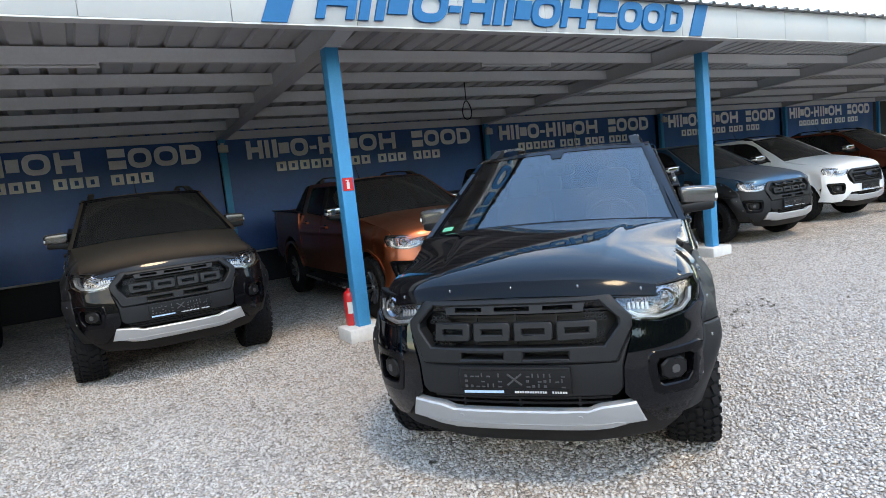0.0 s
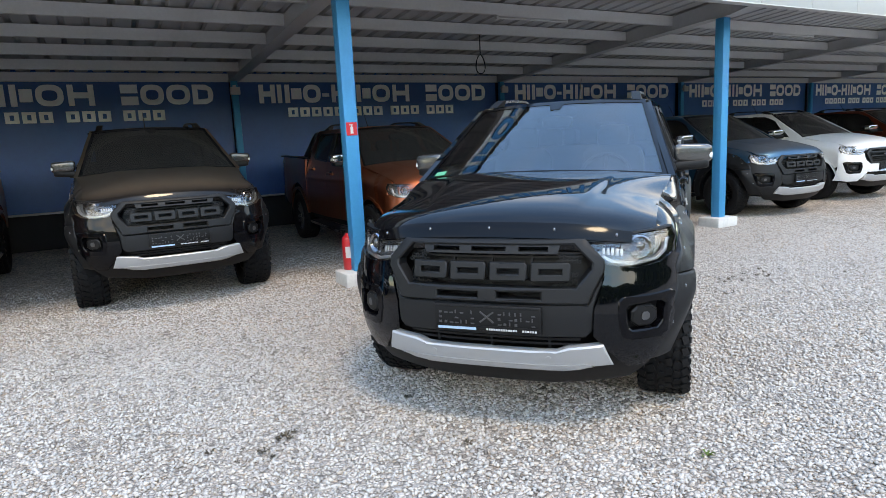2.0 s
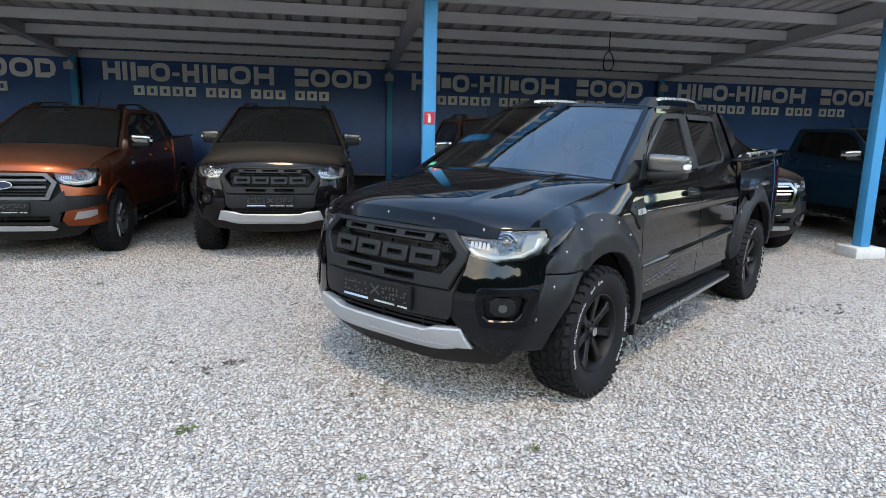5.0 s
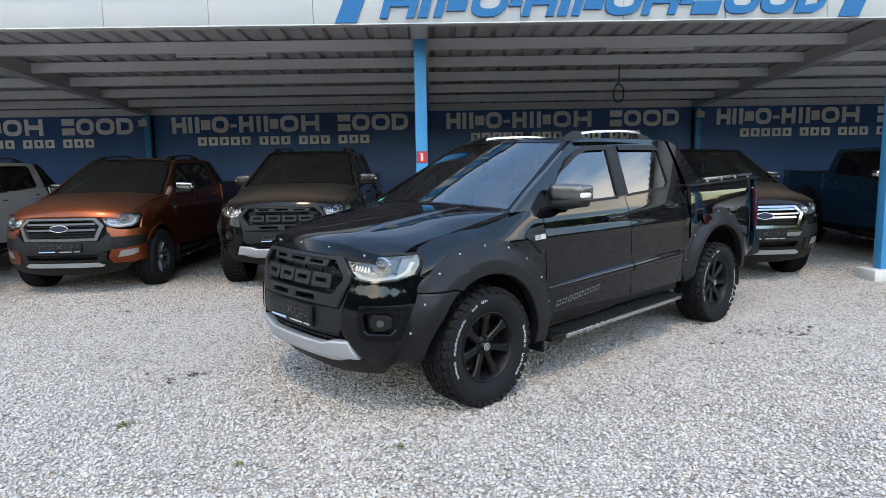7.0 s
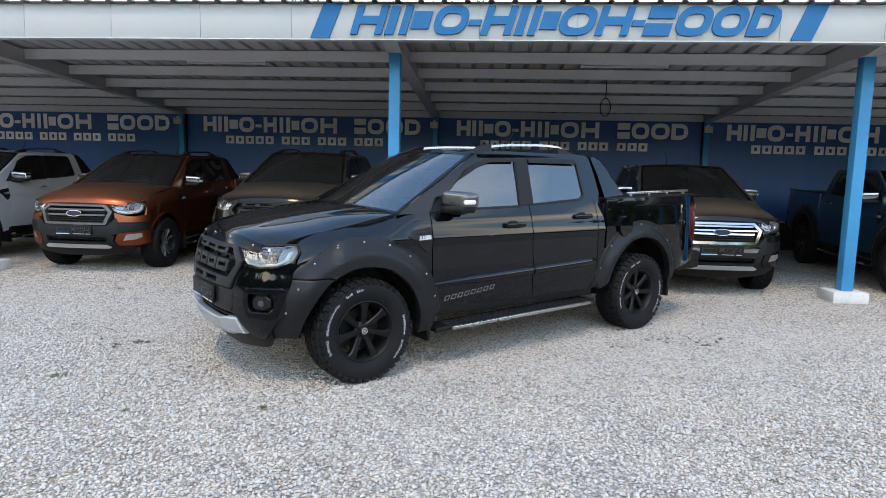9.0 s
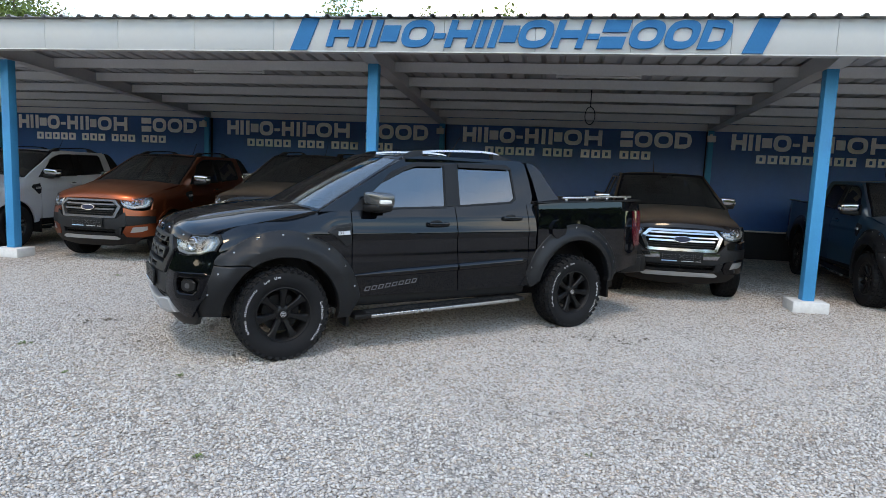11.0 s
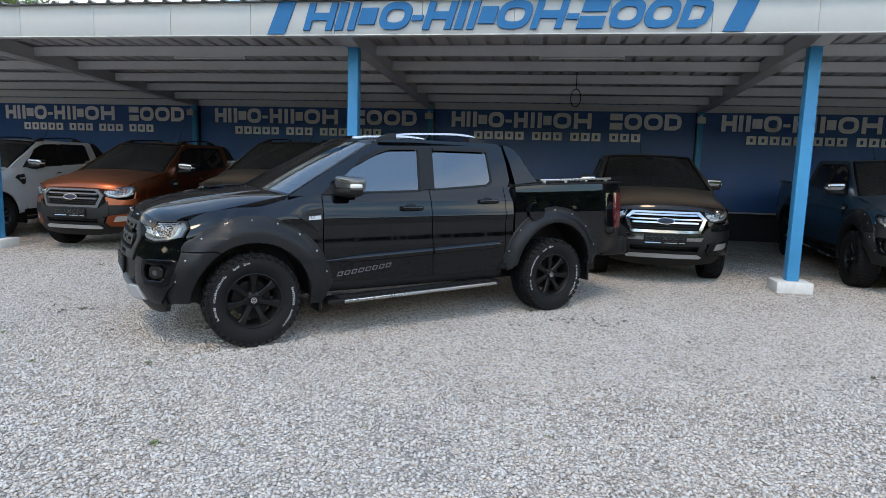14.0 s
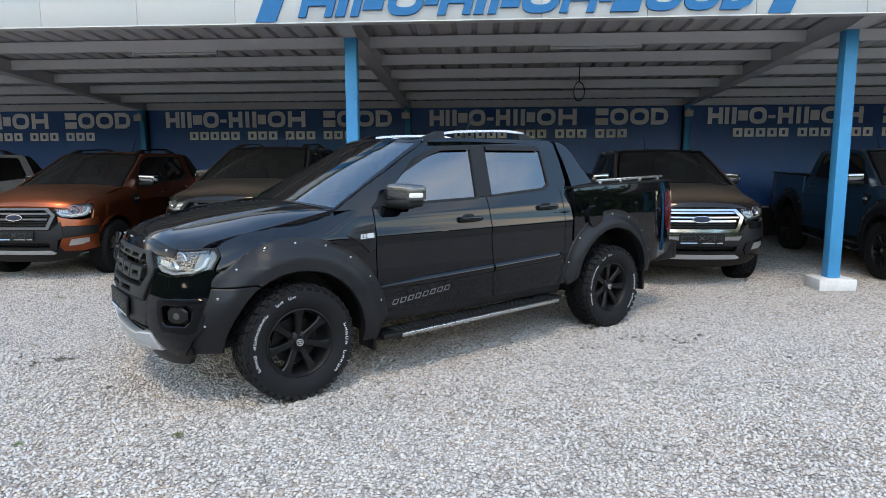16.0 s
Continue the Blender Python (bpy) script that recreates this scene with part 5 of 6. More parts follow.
        cover.visible_shadow = False
    if deflector:
        def guard_point(a, t, o):
            p = hood_point(0.87 * a, 0.001 + (0.046 - 0.016 * soft_step(0.6, 1.0, abs(a))) * t)
            return p + Vector((0.8, 0, 0.6)) * (0.010 + o)
        strip = part("bonnet_guard", once("guard", lambda: skin(bmesh.new(), guard_point, 48, 8, 0.005), 50), GUARD, car, "smoked bonnet stone guard")
        for y in (-0.62, -0.33, 0.0, 0.33, 0.62):
            part("guard_bolt", once("bolt", lambda: pebble(bmesh.new(), (0, 0, 0), (0.0085, 0.006, 0.0085), 1.0, 8, 5)), BRUSHED, strip, at=Matrix.Translation(guard_point(y / 0.69, 0.5, 0.002)))
        part("screen_sticker", once("sticker", lambda: skin(bmesh.new(), lambda s, t, o: screen_point(-0.86 + 0.05 * s, 0.06 + 0.045 * t, 0.006 + o), 3, 2, 0.002)), GREEN_MARK, car, "green sticker inside the windscreen")
    for x in (0.0, -BASE):
        for s in (1, -1):
            wheel(car, x, s, rugged, rim, split, 7 if not split else 6, marks, 8 if x else 0, lift, tyre)
    return car


def at_lot(x, y, heading):
    return pose(x, y, 0, 0, 0, heading)


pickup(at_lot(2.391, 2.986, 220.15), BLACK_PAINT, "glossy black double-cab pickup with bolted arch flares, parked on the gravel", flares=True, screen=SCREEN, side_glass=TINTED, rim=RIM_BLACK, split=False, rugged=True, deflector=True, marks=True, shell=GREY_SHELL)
pickup(at_lot(0.695, 7.29, 269.7), DUSTY_BLACK, "dusty black double-cab pickup with arch flares under the canopy", flares=True, rim=RIM_BLACK, split=False, rugged=True, shell=GREY_SHELL, lift=0.080, tyre=1.10)
pickup(at_lot(-2.117, 7.22, 269.9), DUSTY_ORANGE, "dusty orange double-cab pickup with grey barred grille under the canopy", grille="bars", lower="old", grille_mat=SATIN)
pickup(at_lot(3.96, 7.25, 270), DUSTY_BROWN, "dusty copper-orange double-cab pickup with black roof rails", grille="bars")
pickup(at_lot(6.954, 7.17, 269.6), DUSTY_BLACK, "dusty black double-cab pickup with chrome grille bars", grille="bars", lower="old", grille_mat=CHROME, frame_mat=CHROME, screen=CLEAR_SCREEN, rails=False, sport_bar=False)
pickup(at_lot(10.588, 7.07, 265.6), DUSTY_BLUE, "dusty blue off-road pickup with wide black bumper and flares", flares=True, rim=RIM_BLACK, rugged=True, rails=False, sport_bar=False, bumper=CHARCOAL)
pickup(at_lot(13.707, 7.346, 265.6), DUSTY_WHITE, "dusty white double-cab pickup with black grille", grille="bars", rim=RIM_GREY)
pickup(at_lot(17.44, 7.40, 267), DUSTY_RED, "dusty red-brown double-cab pickup at the canopy's far end", grille="bars")
pickup(at_lot(-5.25, 7.25, 270), DUSTY_SILVER, "dusty pale silver double-cab pickup with black roof rails", grille="bars")


# ---- ground ----
def ground_bm():
    bm = bmesh.new()
    xs = [-400, -120, -40, -20] + [-14 + 2 * k for k in range(24)] + [50, 130, 400]
    ys = [-400, -120, -40, -16] + [-8 + 2 * k for k in range(15)] + [30, 60, 140, 400]
    grid = [[bm.verts.new((x, y, 0.0)) for x in xs] for y in ys]
    for a, b in zip(grid, grid[1:]):
        for i in range(len(xs) - 1):
            bm.faces.new((a[i], a[i + 1], b[i + 1], b[i]))
    return bm


tagged(part("ground", ground_bm(), GRAVEL), "pale crushed limestone gravel over the whole yard", "gravel ground", kind="structure")


def loose_stones(count, seed):
    """Loose stones on the near gravel, each an eight-sided lump of its own shape."""
    rng = np.random.default_rng(seed)
    c = np.stack([rng.uniform(-4.0, 11.5, count), rng.uniform(-2.6, 9.5, count), np.zeros(count)], 1)
    thin = np.clip((c[:, 1] - 4.2) / 5.0, 0, 1) + np.clip((-2.0 - c[:, 0]) / 2.0, 0, 1) + np.clip((c[:, 0] - 9.0) / 2.5, 0, 1) + np.clip((-0.7 - c[:, 1]) / 1.9, 0, 1)
    c = c[rng.uniform(0, 1, count) > thin]
    count = len(c)
    r = rng.uniform(0.0065, 0.0165, count)
    unit = np.array([(1, 0, 0), (-1, 0, 0), (0, 1, 0), (0, -1, 0), (0, 0, 1), (0, 0, -1)], float)
    v = unit[None] * rng.uniform(0.65, 1.25, (count, 6, 1)) + rng.uniform(-0.3, 0.3, (count, 6, 3))
    a = rng.uniform(0, 2 * math.pi, count)
    ca, sa = np.cos(a)[:, None], np.sin(a)[:, None]
    x, y = v[..., 0] * ca - v[..., 1] * sa, v[..., 0] * sa + v[..., 1] * ca
    v = np.stack([x, y, v[..., 2] * 0.75], 2) * r[:, None, None] + c[:, None]
    v[..., 2] += (r * 0.35)[:, None]
    tri = np.array([(0, 2, 4), (2, 1, 4), (1, 3, 4), (3, 0, 4), (2, 0, 5), (1, 2, 5), (3, 1, 5), (0, 3, 5)])
    f = (tri[None] + 6 * np.arange(count)[:, None, None]).reshape(-1, 3)
    me = bpy.data.meshes.new("loose_stones")
    me.vertices.add(count * 6)
    me.vertices.foreach_set("co", v.reshape(-1))
    me.loops.add(len(f) * 3)
    me.loops.foreach_set("vertex_index", f.reshape(-1).astype(np.int32))
    me.polygons.add(len(f))
    me.polygons.foreach_set("loop_start", np.arange(0, len(f) * 3, 3, dtype=np.int32))
    me.update(calc_edges=True)
    me.materials.append(STONES)
    return me


tagged(new("loose_stones", loose_stones(345000, 4)), "loose crushed stones lying on the gravel", "gravel", kind="stuff")


# ---- the canopy ----
BAY, FIRST, POSTS = 6.09, -3.56, range(-2, 6)
FRONT_Y, REAR_Y, FASCIA_Y = 6.40, 12.39, 5.575
LEFT, RIGHT = -17.5, 29.0


def post_x(k):
    return FIRST + BAY * k


def sheet_z(y):
    return 3.50 - 0.0715 * (y - FASCIA_Y)


def concrete_foot():
    bm = boxes((-0.225, 0.225, -0.19, 0.19, 0.0, 0.15), bevel=0.012)
    return bm


for k in POSTS:
    x = post_x(k)
    foot = thing("post_footing", "white-painted concrete block under a blue canopy post", "footing", pose(x, FRONT_Y, 0), "canopy footings")
    part("block", once("footing", concrete_foot), CONCRETE, foot)
    post = thing("canopy_post", "square blue steel post carrying the canopy", "post", pose(x, FRONT_Y, 0), "canopy posts")
    part("shaft", once("post_shaft", lambda: boxes((-0.075, 0.075, -0.075, 0.075, 0.15, 3.17), bevel=0.006)), POST_BLUE, post)
    part("head_plate", once("post_head", lambda: boxes((-0.10, 0.10, -0.11, 0.11, 3.17, 3.185))), STEEL_GREY, post)
    rear = thing("rear_post", "slim blue steel post against the rear wall", "post", pose(x, REAR_Y, 0), "rear canopy posts")
    part("shaft", once("rear_shaft", lambda: boxes((-0.06, 0.06, -0.05, 0.05, 0.0, 2.87), bevel=0.006)), POST_BLUE, rear)
    beam = thing("canopy_beam", "grey tapered steel roof beam from post to rear wall", "beam", pose(x, 0, 0), "canopy beams", "structure")

    def web():
        bm = bmesh.new()
        prof = [(5.66, 3.30), (6.22, 3.19), (6.62, 3.187), (12.46, 2.855), (12.46, sheet_z(12.46) - 0.02), (5.66, sheet_z(5.66) - 0.02)]
        a = [bm.verts.new((-0.075, y, z)) for y, z in prof]
        b = [bm.verts.new((0.075, y, z)) for y, z in prof]
        bm.faces.new(a)
        bm.faces.new(b[::-1])
        for i in range(6):
            bm.faces.new((a[i], b[i], b[(i + 1) % 6], a[(i + 1) % 6]))
        bmesh.ops.recalc_face_normals(bm, faces=bm.faces[:])
        return bm
    part("web", once("beam_web", web), STEEL_GREY, beam)

    def flange():
        bm = bmesh.new()
        for (y0, z0), (y1, z1) in (((5.66, 3.298), (6.22, 3.188)), ((6.22, 3.188), (6.62, 3.185)), ((6.62, 3.185), (12.46, 2.853))):
            vs = [bm.verts.new(p) for p in ((-0.10, y0, z0), (0.10, y0, z0), (0.10, y1, z1), (-0.10, y1, z1), (-0.10, y0, z0 - 0.012), (0.10, y0, z0 - 0.012), (0.10, y1, z1 - 0.012), (-0.10, y1, z1 - 0.012))]
            for q in ((0, 1, 2, 3), (7, 6, 5, 4), (0, 4, 5, 1), (1, 5, 6, 2), (2, 6, 7, 3), (3, 7, 4, 0)):
                bm.faces.new([vs[i] for i in q])
        return bm
    part("flange", once("beam_flange", flange), STEEL_GREY, beam)

# purlins, C-shaped, along the canopy
for k in range(6):
    y = 7.29 + 1.03 * k
    z = sheet_z(y) - 0.012
    pu = thing("purlin", "pale galvanised steel purlin under the roof sheet", "purlin", None, "canopy purlins", "structure")
    prof = [(y, z), (y, z - 0.15), (y + 0.062, z - 0.15), (y + 0.062, z - 0.128), (y + 0.058, z - 0.128), (y + 0.058, z - 0.146), (y + 0.004, z - 0.146), (y + 0.004, z - 0.004), (y + 0.062, z - 0.004), (y + 0.062, z)]
    part("channel", sheet([prof], lambda p, q, h: Vector((LEFT - h, p, q)), RIGHT - LEFT, 50.0), PURLIN, pu)


def roof_sheet():
    """Trapezoid-ribbed steel roof sheet that falls towards the rear wall."""
    bm = bmesh.new()
    prof, x = [], LEFT - 0.2
    while x < RIGHT + 0.2:
        prof += [(x, 0.0), (x + 0.185, 0.0), (x + 0.205, 0.045), (x + 0.255, 0.045), (x + 0.275, 0.0)]
        x += 0.28
    y0, y1 = FASCIA_Y + 0.035, 12.79
    a = [bm.verts.new((px, y0, sheet_z(y0) + 0.012 + h)) for px, h in prof]
    b = [bm.verts.new((px, y1, sheet_z(y1) + 0.012 + h)) for px, h in prof]
    for i in range(len(prof) - 1):
        bm.faces.new((a[i], a[i + 1], b[i + 1], b[i]))
    geom = bm.faces[:]
    ext = bmesh.ops.extrude_face_region(bm, geom=geom)
    for v in ext["geom"]:
        if isinstance(v, bmesh.types.BMVert):
            v.co.z += 0.003
    bmesh.ops.recalc_face_normals(bm, faces=bm.faces[:])
    return bm


tagged(part("ceiling", roof_sheet(), ROOF, sharp=20), "ribbed grey steel roof sheet of the canopy", "roof", kind="structure")


def roof_edge():
    """Ribbed flashing over the fascia, with its ribs open to the front."""
    bm = bmesh.new()
    prof, x = [], LEFT - 0.2
    while x < RIGHT + 0.2:
        prof += [(x, 0.0), (x + 0.195, 0.0), (x + 0.215, 0.034), (x + 0.255, 0.034), (x + 0.275, 0.0)]
        x += 0.28
    a = [bm.verts.new((px, FASCIA_Y - 0.09, 3.612 + h)) for px, h in prof]
    b = [bm.verts.new((px, FASCIA_Y + 1.2, 3.585 + h)) for px, h in prof]
    for i in range(len(prof) - 1):
        bm.faces.new((a[i], a[i + 1], b[i + 1], b[i]))
    ext = bmesh.ops.extrude_face_region(bm, geom=bm.faces[:])
    for v in ext["geom"]:
        if isinstance(v, bmesh.types.BMVert):
            v.co.z += 0.004
    bmesh.ops.recalc_face_normals(bm, faces=bm.faces[:])
    return bm


tagged(part("trim", roof_edge(), ROOF_EDGE, sharp=20), "ribbed grey sheet edge above the fascia", "roof edge", kind="structure")

# fascia: white panels with fine joints, grey drip edge, plain blue sign shapes
fascia = thing("fascia", "white sheet-metal fascia along the canopy's front", "fascia", None, "", "structure")
x = LEFT
while x < RIGHT:
    part("panel", once("fascia_panel", lambda: boxes((0.0, 1.158, FASCIA_Y, FASCIA_Y + 0.03, 3.20, 3.608), bevel=0.002)), PANEL_WHITE, fascia, at=Matrix.Translation((x + 0.26, 0, 0)))
    x += 1.1625
part("drip_edge", boxes((LEFT, RIGHT, FASCIA_Y + 0.002, FASCIA_Y + 0.14, 3.185, 3.199)), PURLIN, fascia, "grey folded lower edge")
part("backing_rail", boxes((LEFT, RIGHT, FASCIA_Y + 0.032, FASCIA_Y + 0.07, 3.22, 3.56)), STEEL_GREY, fascia)

SLANT = 0.30


def slanted(loops, depth, y, z0, slant):
    """A plain raised shape on an upright face."""
    return sheet(loops, lambda a, b, c: Vector((a + slant * (b - z0), y - c - depth, b)), depth, 5.0)


def oval(x0, x1, z0, z1, k, n=28):
    cx, cz, rx, rz = (x0 + x1) / 2, (z0 + z1) / 2, (x1 - x0) / 2 - k, (z1 - z0) / 2 - k
    e = 0.75
    return [(cx + rx * math.copysign(abs(math.cos(a)) ** e, math.cos(a)), cz + rz * math.copysign(abs(math.sin(a)) ** e, math.sin(a))) for a in [2 * math.pi * i / n for i in range(n)]]


def plain_shapes(kind, x0, x1, z0, z1):
    """Plain bars, rings and blocks that stand for one character of the sign each."""
    w, h = x1 - x0, z1 - z0
    s = 0.27 * h
    if kind == "ring":
        return [[oval(x0, x1, z0, z1, 0.0), oval(x0, x1, z0, z1, s * 0.95)]]
    if kind == "bar":
        return [[[(x0, z0), (x1, z0), (x1, z1), (x0, z1)]]]
    if kind == "dash":
        return [[[(x0, z0 + 0.32 * h), (x1, z0 + 0.32 * h), (x1, z0 + 0.52 * h), (x0, z0 + 0.52 * h)]]]
    if kind == "pair":
        a, b = x0 + 0.95 * s, x1 - 0.95 * s
        return [[[(x0, z0), (a, z0), (a, z0 + 0.36 * h), (b, z0 + 0.36 * h), (b, z0), (x1, z0), (x1, z1), (b, z1), (b, z1 - 0.36 * h), (a, z1 - 0.36 * h), (a, z1), (x0, z1)]]]
    if kind == "round":
        return [[[(x0, z0), (x1 - 0.35 * w, z0), (x1 - 0.08 * w, z0 + 0.16 * h), (x1, z0 + 0.42 * h), (x1, z0 + 0.58 * h), (x1 - 0.08 * w, z1 - 0.16 * h), (x1 - 0.35 * w, z1), (x0, z1)], [(x0 + s, z0 + 0.24 * h), (x1 - s, z0 + 0.3 * h), (x1 - s, z1 - 0.3 * h), (x0 + s, z1 - 0.24 * h)]]]
    if kind == "block":
        return [[[(x0, z0), (x1, z0), (x1, z0 + 0.42 * h), (x0, z0 + 0.42 * h)]], [[(x0, z0 + 0.58 * h), (x1, z0 + 0.58 * h), (x1, z1), (x0, z1)]]]
    return [[[(x0, z0), (x0 + s, z0), (x0 + s, z1), (x0, z1)]], [[(x0 + 1.35 * s, z0 + 0.2 * h), (x1, z0 + 0.2 * h), (x1, z1 - 0.2 * h), (x0 + 1.35 * s, z1 - 0.2 * h)]]]


sign = thing("canopy_sign", "raised blue sign shapes between slanted stripes on the fascia", "sign")
SIGN_ROW = (("pair", 2.12, 2.50), ("bar", 2.54, 2.645), ("head", 2.71, 3.05), ("ring", 3.10, 3.50), ("dash", 3.52, 3.66), ("pair", 3.69, 4.05), ("bar", 4.09, 4.195), ("head", 4.245, 4.57), ("ring", 4.59, 5.0), ("pair", 5.03, 5.41), ("dash", 5.43, 5.57), ("block", 5.585, 5.89), ("ring", 5.93, 6.32), ("ring", 6.34, 6.72), ("round", 6.75, 7.08))
for kind, x0, x1 in SIGN_ROW:
    for loops in plain_shapes(kind, 1.6 + 1.009 * (x0 - 1.625), 1.6 + 1.009 * (x1 - 1.625), 3.245, 3.585):
        part("sign_shape", slanted(loops, 0.035, FASCIA_Y, 3.245, SLANT), SIGN_BLUE, sign)
for x0 in (1.60, 7.29):
    part("sign_stripe", slanted([[(x0, 3.203), (x0 + 0.235, 3.203), (x0 + 0.235, 3.612), (x0, 3.612)]], 0.02, FASCIA_Y, 3.203, 0.42), SIGN_BLUE, sign)

# ---- rear wall and its banners ----
tagged(part("wall_rear", boxes((LEFT, RIGHT, 12.64, 12.82, 0.0, 3.14)), DARK_WALL), "dark rear wall behind the banners", "wall", kind="structure")
for k in list(POSTS)[:-1]:
    x = post_x(k)
    ban = thing("wall_banner", "dark blue vinyl banner with grey-white print on the rear wall", "banner", pose(x, 12.535, 0), "rear wall banners")

    def cloth():
        return skin(bmesh.new(), lambda s, t, o: Vector((3.045 + 2.98 * s, 0.012 * math.sin(7 * s + 3 * t) + 0.008 * math.sin(19 * s - 5 * t) - o, 0.66 + 2.385 * t)), 44, 8, 0.004)
    part("cloth", once("banner_cloth", cloth), BANNER, ban)
    row = (("pair", 3.1, 3.42), ("bar", 3.46, 3.55), ("head", 3.61, 3.95), ("ring", 3.98, 4.35), ("dash", 4.38, 4.53), ("pair", 4.58, 4.90), ("bar", 4.97, 5.06), ("head", 5.13, 5.45), ("ring", 5.49, 5.90), ("pair", 5.96, 6.36), ("block", 6.77, 7.05), ("ring", 7.09, 7.48), ("ring", 7.52, 7.93), ("round", 7.97, 8.34))
    for i, (kind, x0, x1) in enumerate(row):
        def shape():
            bm = bmesh.new()
            for loops in plain_shapes(kind, x0 - 2.62, x1 - 2.62, 2.445, 2.803):
                sheet(loops, lambda a, b, c: Vector((a, -0.024 - c, b)), 0.003, 9.0, bm=bm)
            return bm
        part("banner_shape", once("banner_shape%d" % i, shape), BANNER_MARK, ban)

    x0 = 1.03
    for word in (5, 3, 3, 3):
        for i in range(word):
            def bar():
                outer = [(0.0, 2.17), (0.20, 2.17), (0.20, 2.355), (0.0, 2.355)]
                return sheet([outer, [(0.07, 2.22), (0.13, 2.22), (0.13, 2.305), (0.07, 2.305)]], lambda a, b, c: Vector((a, -0.024 - c, b)), 0.003, 9.0)
            part("banner_bar", once("banner_bar", bar), BANNER_MARK, ban, at=Matrix.Translation((x0, 0, 0)))
            x0 += 0.243
        x0 += 0.15
    pipe = thing("wall_rail", "pale pipe along the foot of a banner", "rail", pose(x, 12.495, 0.645), "rear wall rails")
    part("pipe", once("wall_pipe", lambda: tube(bmesh.new(), [(0.06, 0, 0), (6.03, 0, 0)], 0.018, 8)), PALE_PIPE, pipe)

# ---- things on the canopy ----
for k, dx in ((-2, 2.7), (-1, 2.7), (0, 2.7), (1, 2.6), (2, 2.55), (3, 2.6)):
    lamp = thing("tube_lamp", "unlit fluorescent batten lamp under the purlins", "lamp", pose(post_x(k) + dx, 7.325, 3.197), "canopy lamps")
    part("batten", once("batten", lambda: boxes((0, 1.25, -0.03, 0.03, 0.0, 0.035), bevel=0.004)), PURLIN, lamp)
    part("tube", once("lamp_tube", lambda: tube(bmesh.new(), [(0.03, 0, -0.018), (1.22, 0, -0.018)], 0.014, 10)), PURLIN, lamp, "white glass tube")
    for end in (0.0, 1.22):
        part("cap", once("lamp_cap", lambda: boxes((0.0, 0.03, -0.02, 0.02, -0.036, 0.0))), PURLIN, lamp, at=Matrix.Translation((end, 0, 0)))

loop_pts = [(0, 0, 0.62), (0, 0, 0.30)] + [(0.085 * math.sin(a), 0.02 * math.sin(2 * a), 0.15 + 0.15 * math.cos(a)) for a in [2 * math.pi * i / 22 for i in range(44)]]
cable = thing("hanging_cable", "black cable coil hanging from the roof sheet", "cable", pose(5.75, 8.74, 2.60))
part("wire", tube(bmesh.new(), loop_pts, 0.009, 6), DARK, cable)

for k in (1, 0, 2, 3):
    flood = thing("flood_lamp", "small grey flood lamp on a rear post", "lamp", pose(post_x(k) - 0.02, REAR_Y - 0.06, 2.65), "flood lamps")
    part("housing", once("flood_body", lambda: boxes((-0.09, 0.09, -0.14, -0.08, -0.06, 0.08), bevel=0.01)), STEEL_GREY, flood)
    part("bracket", once("flood_arm", lambda: boxes((-0.02, 0.02, -0.08, 0.012, 0.0, 0.02))), STEEL_GREY, flood)
    part("cable_box", once("flood_box", lambda: boxes((-0.03, 0.03, -0.10, -0.06, 0.08, 0.12), bevel=0.004)), STEEL_GREY, flood)
    part("lens", once("flood_lens", lambda: boxes((-0.075, 0.075, -0.145, -0.14, -0.045, 0.065))), LAMP_WHITE, flood)


def extinguisher(x, y, z):
    ext = thing("fire_extinguisher", "red fire extinguisher standing on the post's footing", "fire extinguisher", pose(x, y, z), "fire extinguishers")
    def body():
        bm = lathe(bmesh.new(), [(0.001, 0.0), (0.068, 0.0), (0.075, 0.012), (0.075, 0.33), (0.066, 0.37), (0.03, 0.40), (0.022, 0.42), (0.001, 0.42)], 24)
        bmesh.ops.transform(bm, matrix=Matrix.Rotation(radians(90), 4, "X"), verts=bm.verts[:])
        bmesh.ops.recalc_face_normals(bm, faces=bm.faces[:])
        return bm
    part("cylinder", once("ext_body", body), RED_PAINT, ext)
    part("valve", once("ext_valve", lambda: boxes((-0.02, 0.02, -0.02, 0.02, 0.42, 0.46), (-0.09, 0.03, -0.008, 0.008, 0.455, 0.468), (-0.08, 0.02, -0.008, 0.008, 0.485, 0.496), bevel=0.002)), DARK, ext, "black valve and lever")
    part("hose", once("ext_hose", lambda: tube(bmesh.new(), [(0.02, 0, 0.44), (0.075, 0, 0.43), (0.095, 0, 0.36), (0.088, 0, 0.2), (0.085, 0, 0.12)], 0.011, 8)), DARK, ext)
    part("label", once("ext_label", lambda: sheet([[(-0.9, 0.14), (0.9, 0.14), (0.9, 0.27), (-0.9, 0.27)]], lambda a, b, c: Vector(((0.0765 + c) * math.sin(a), -(0.0765 + c) * math.cos(a), b)), 0.001, 0.2)), WHITE_MARK, ext, "white instruction label")


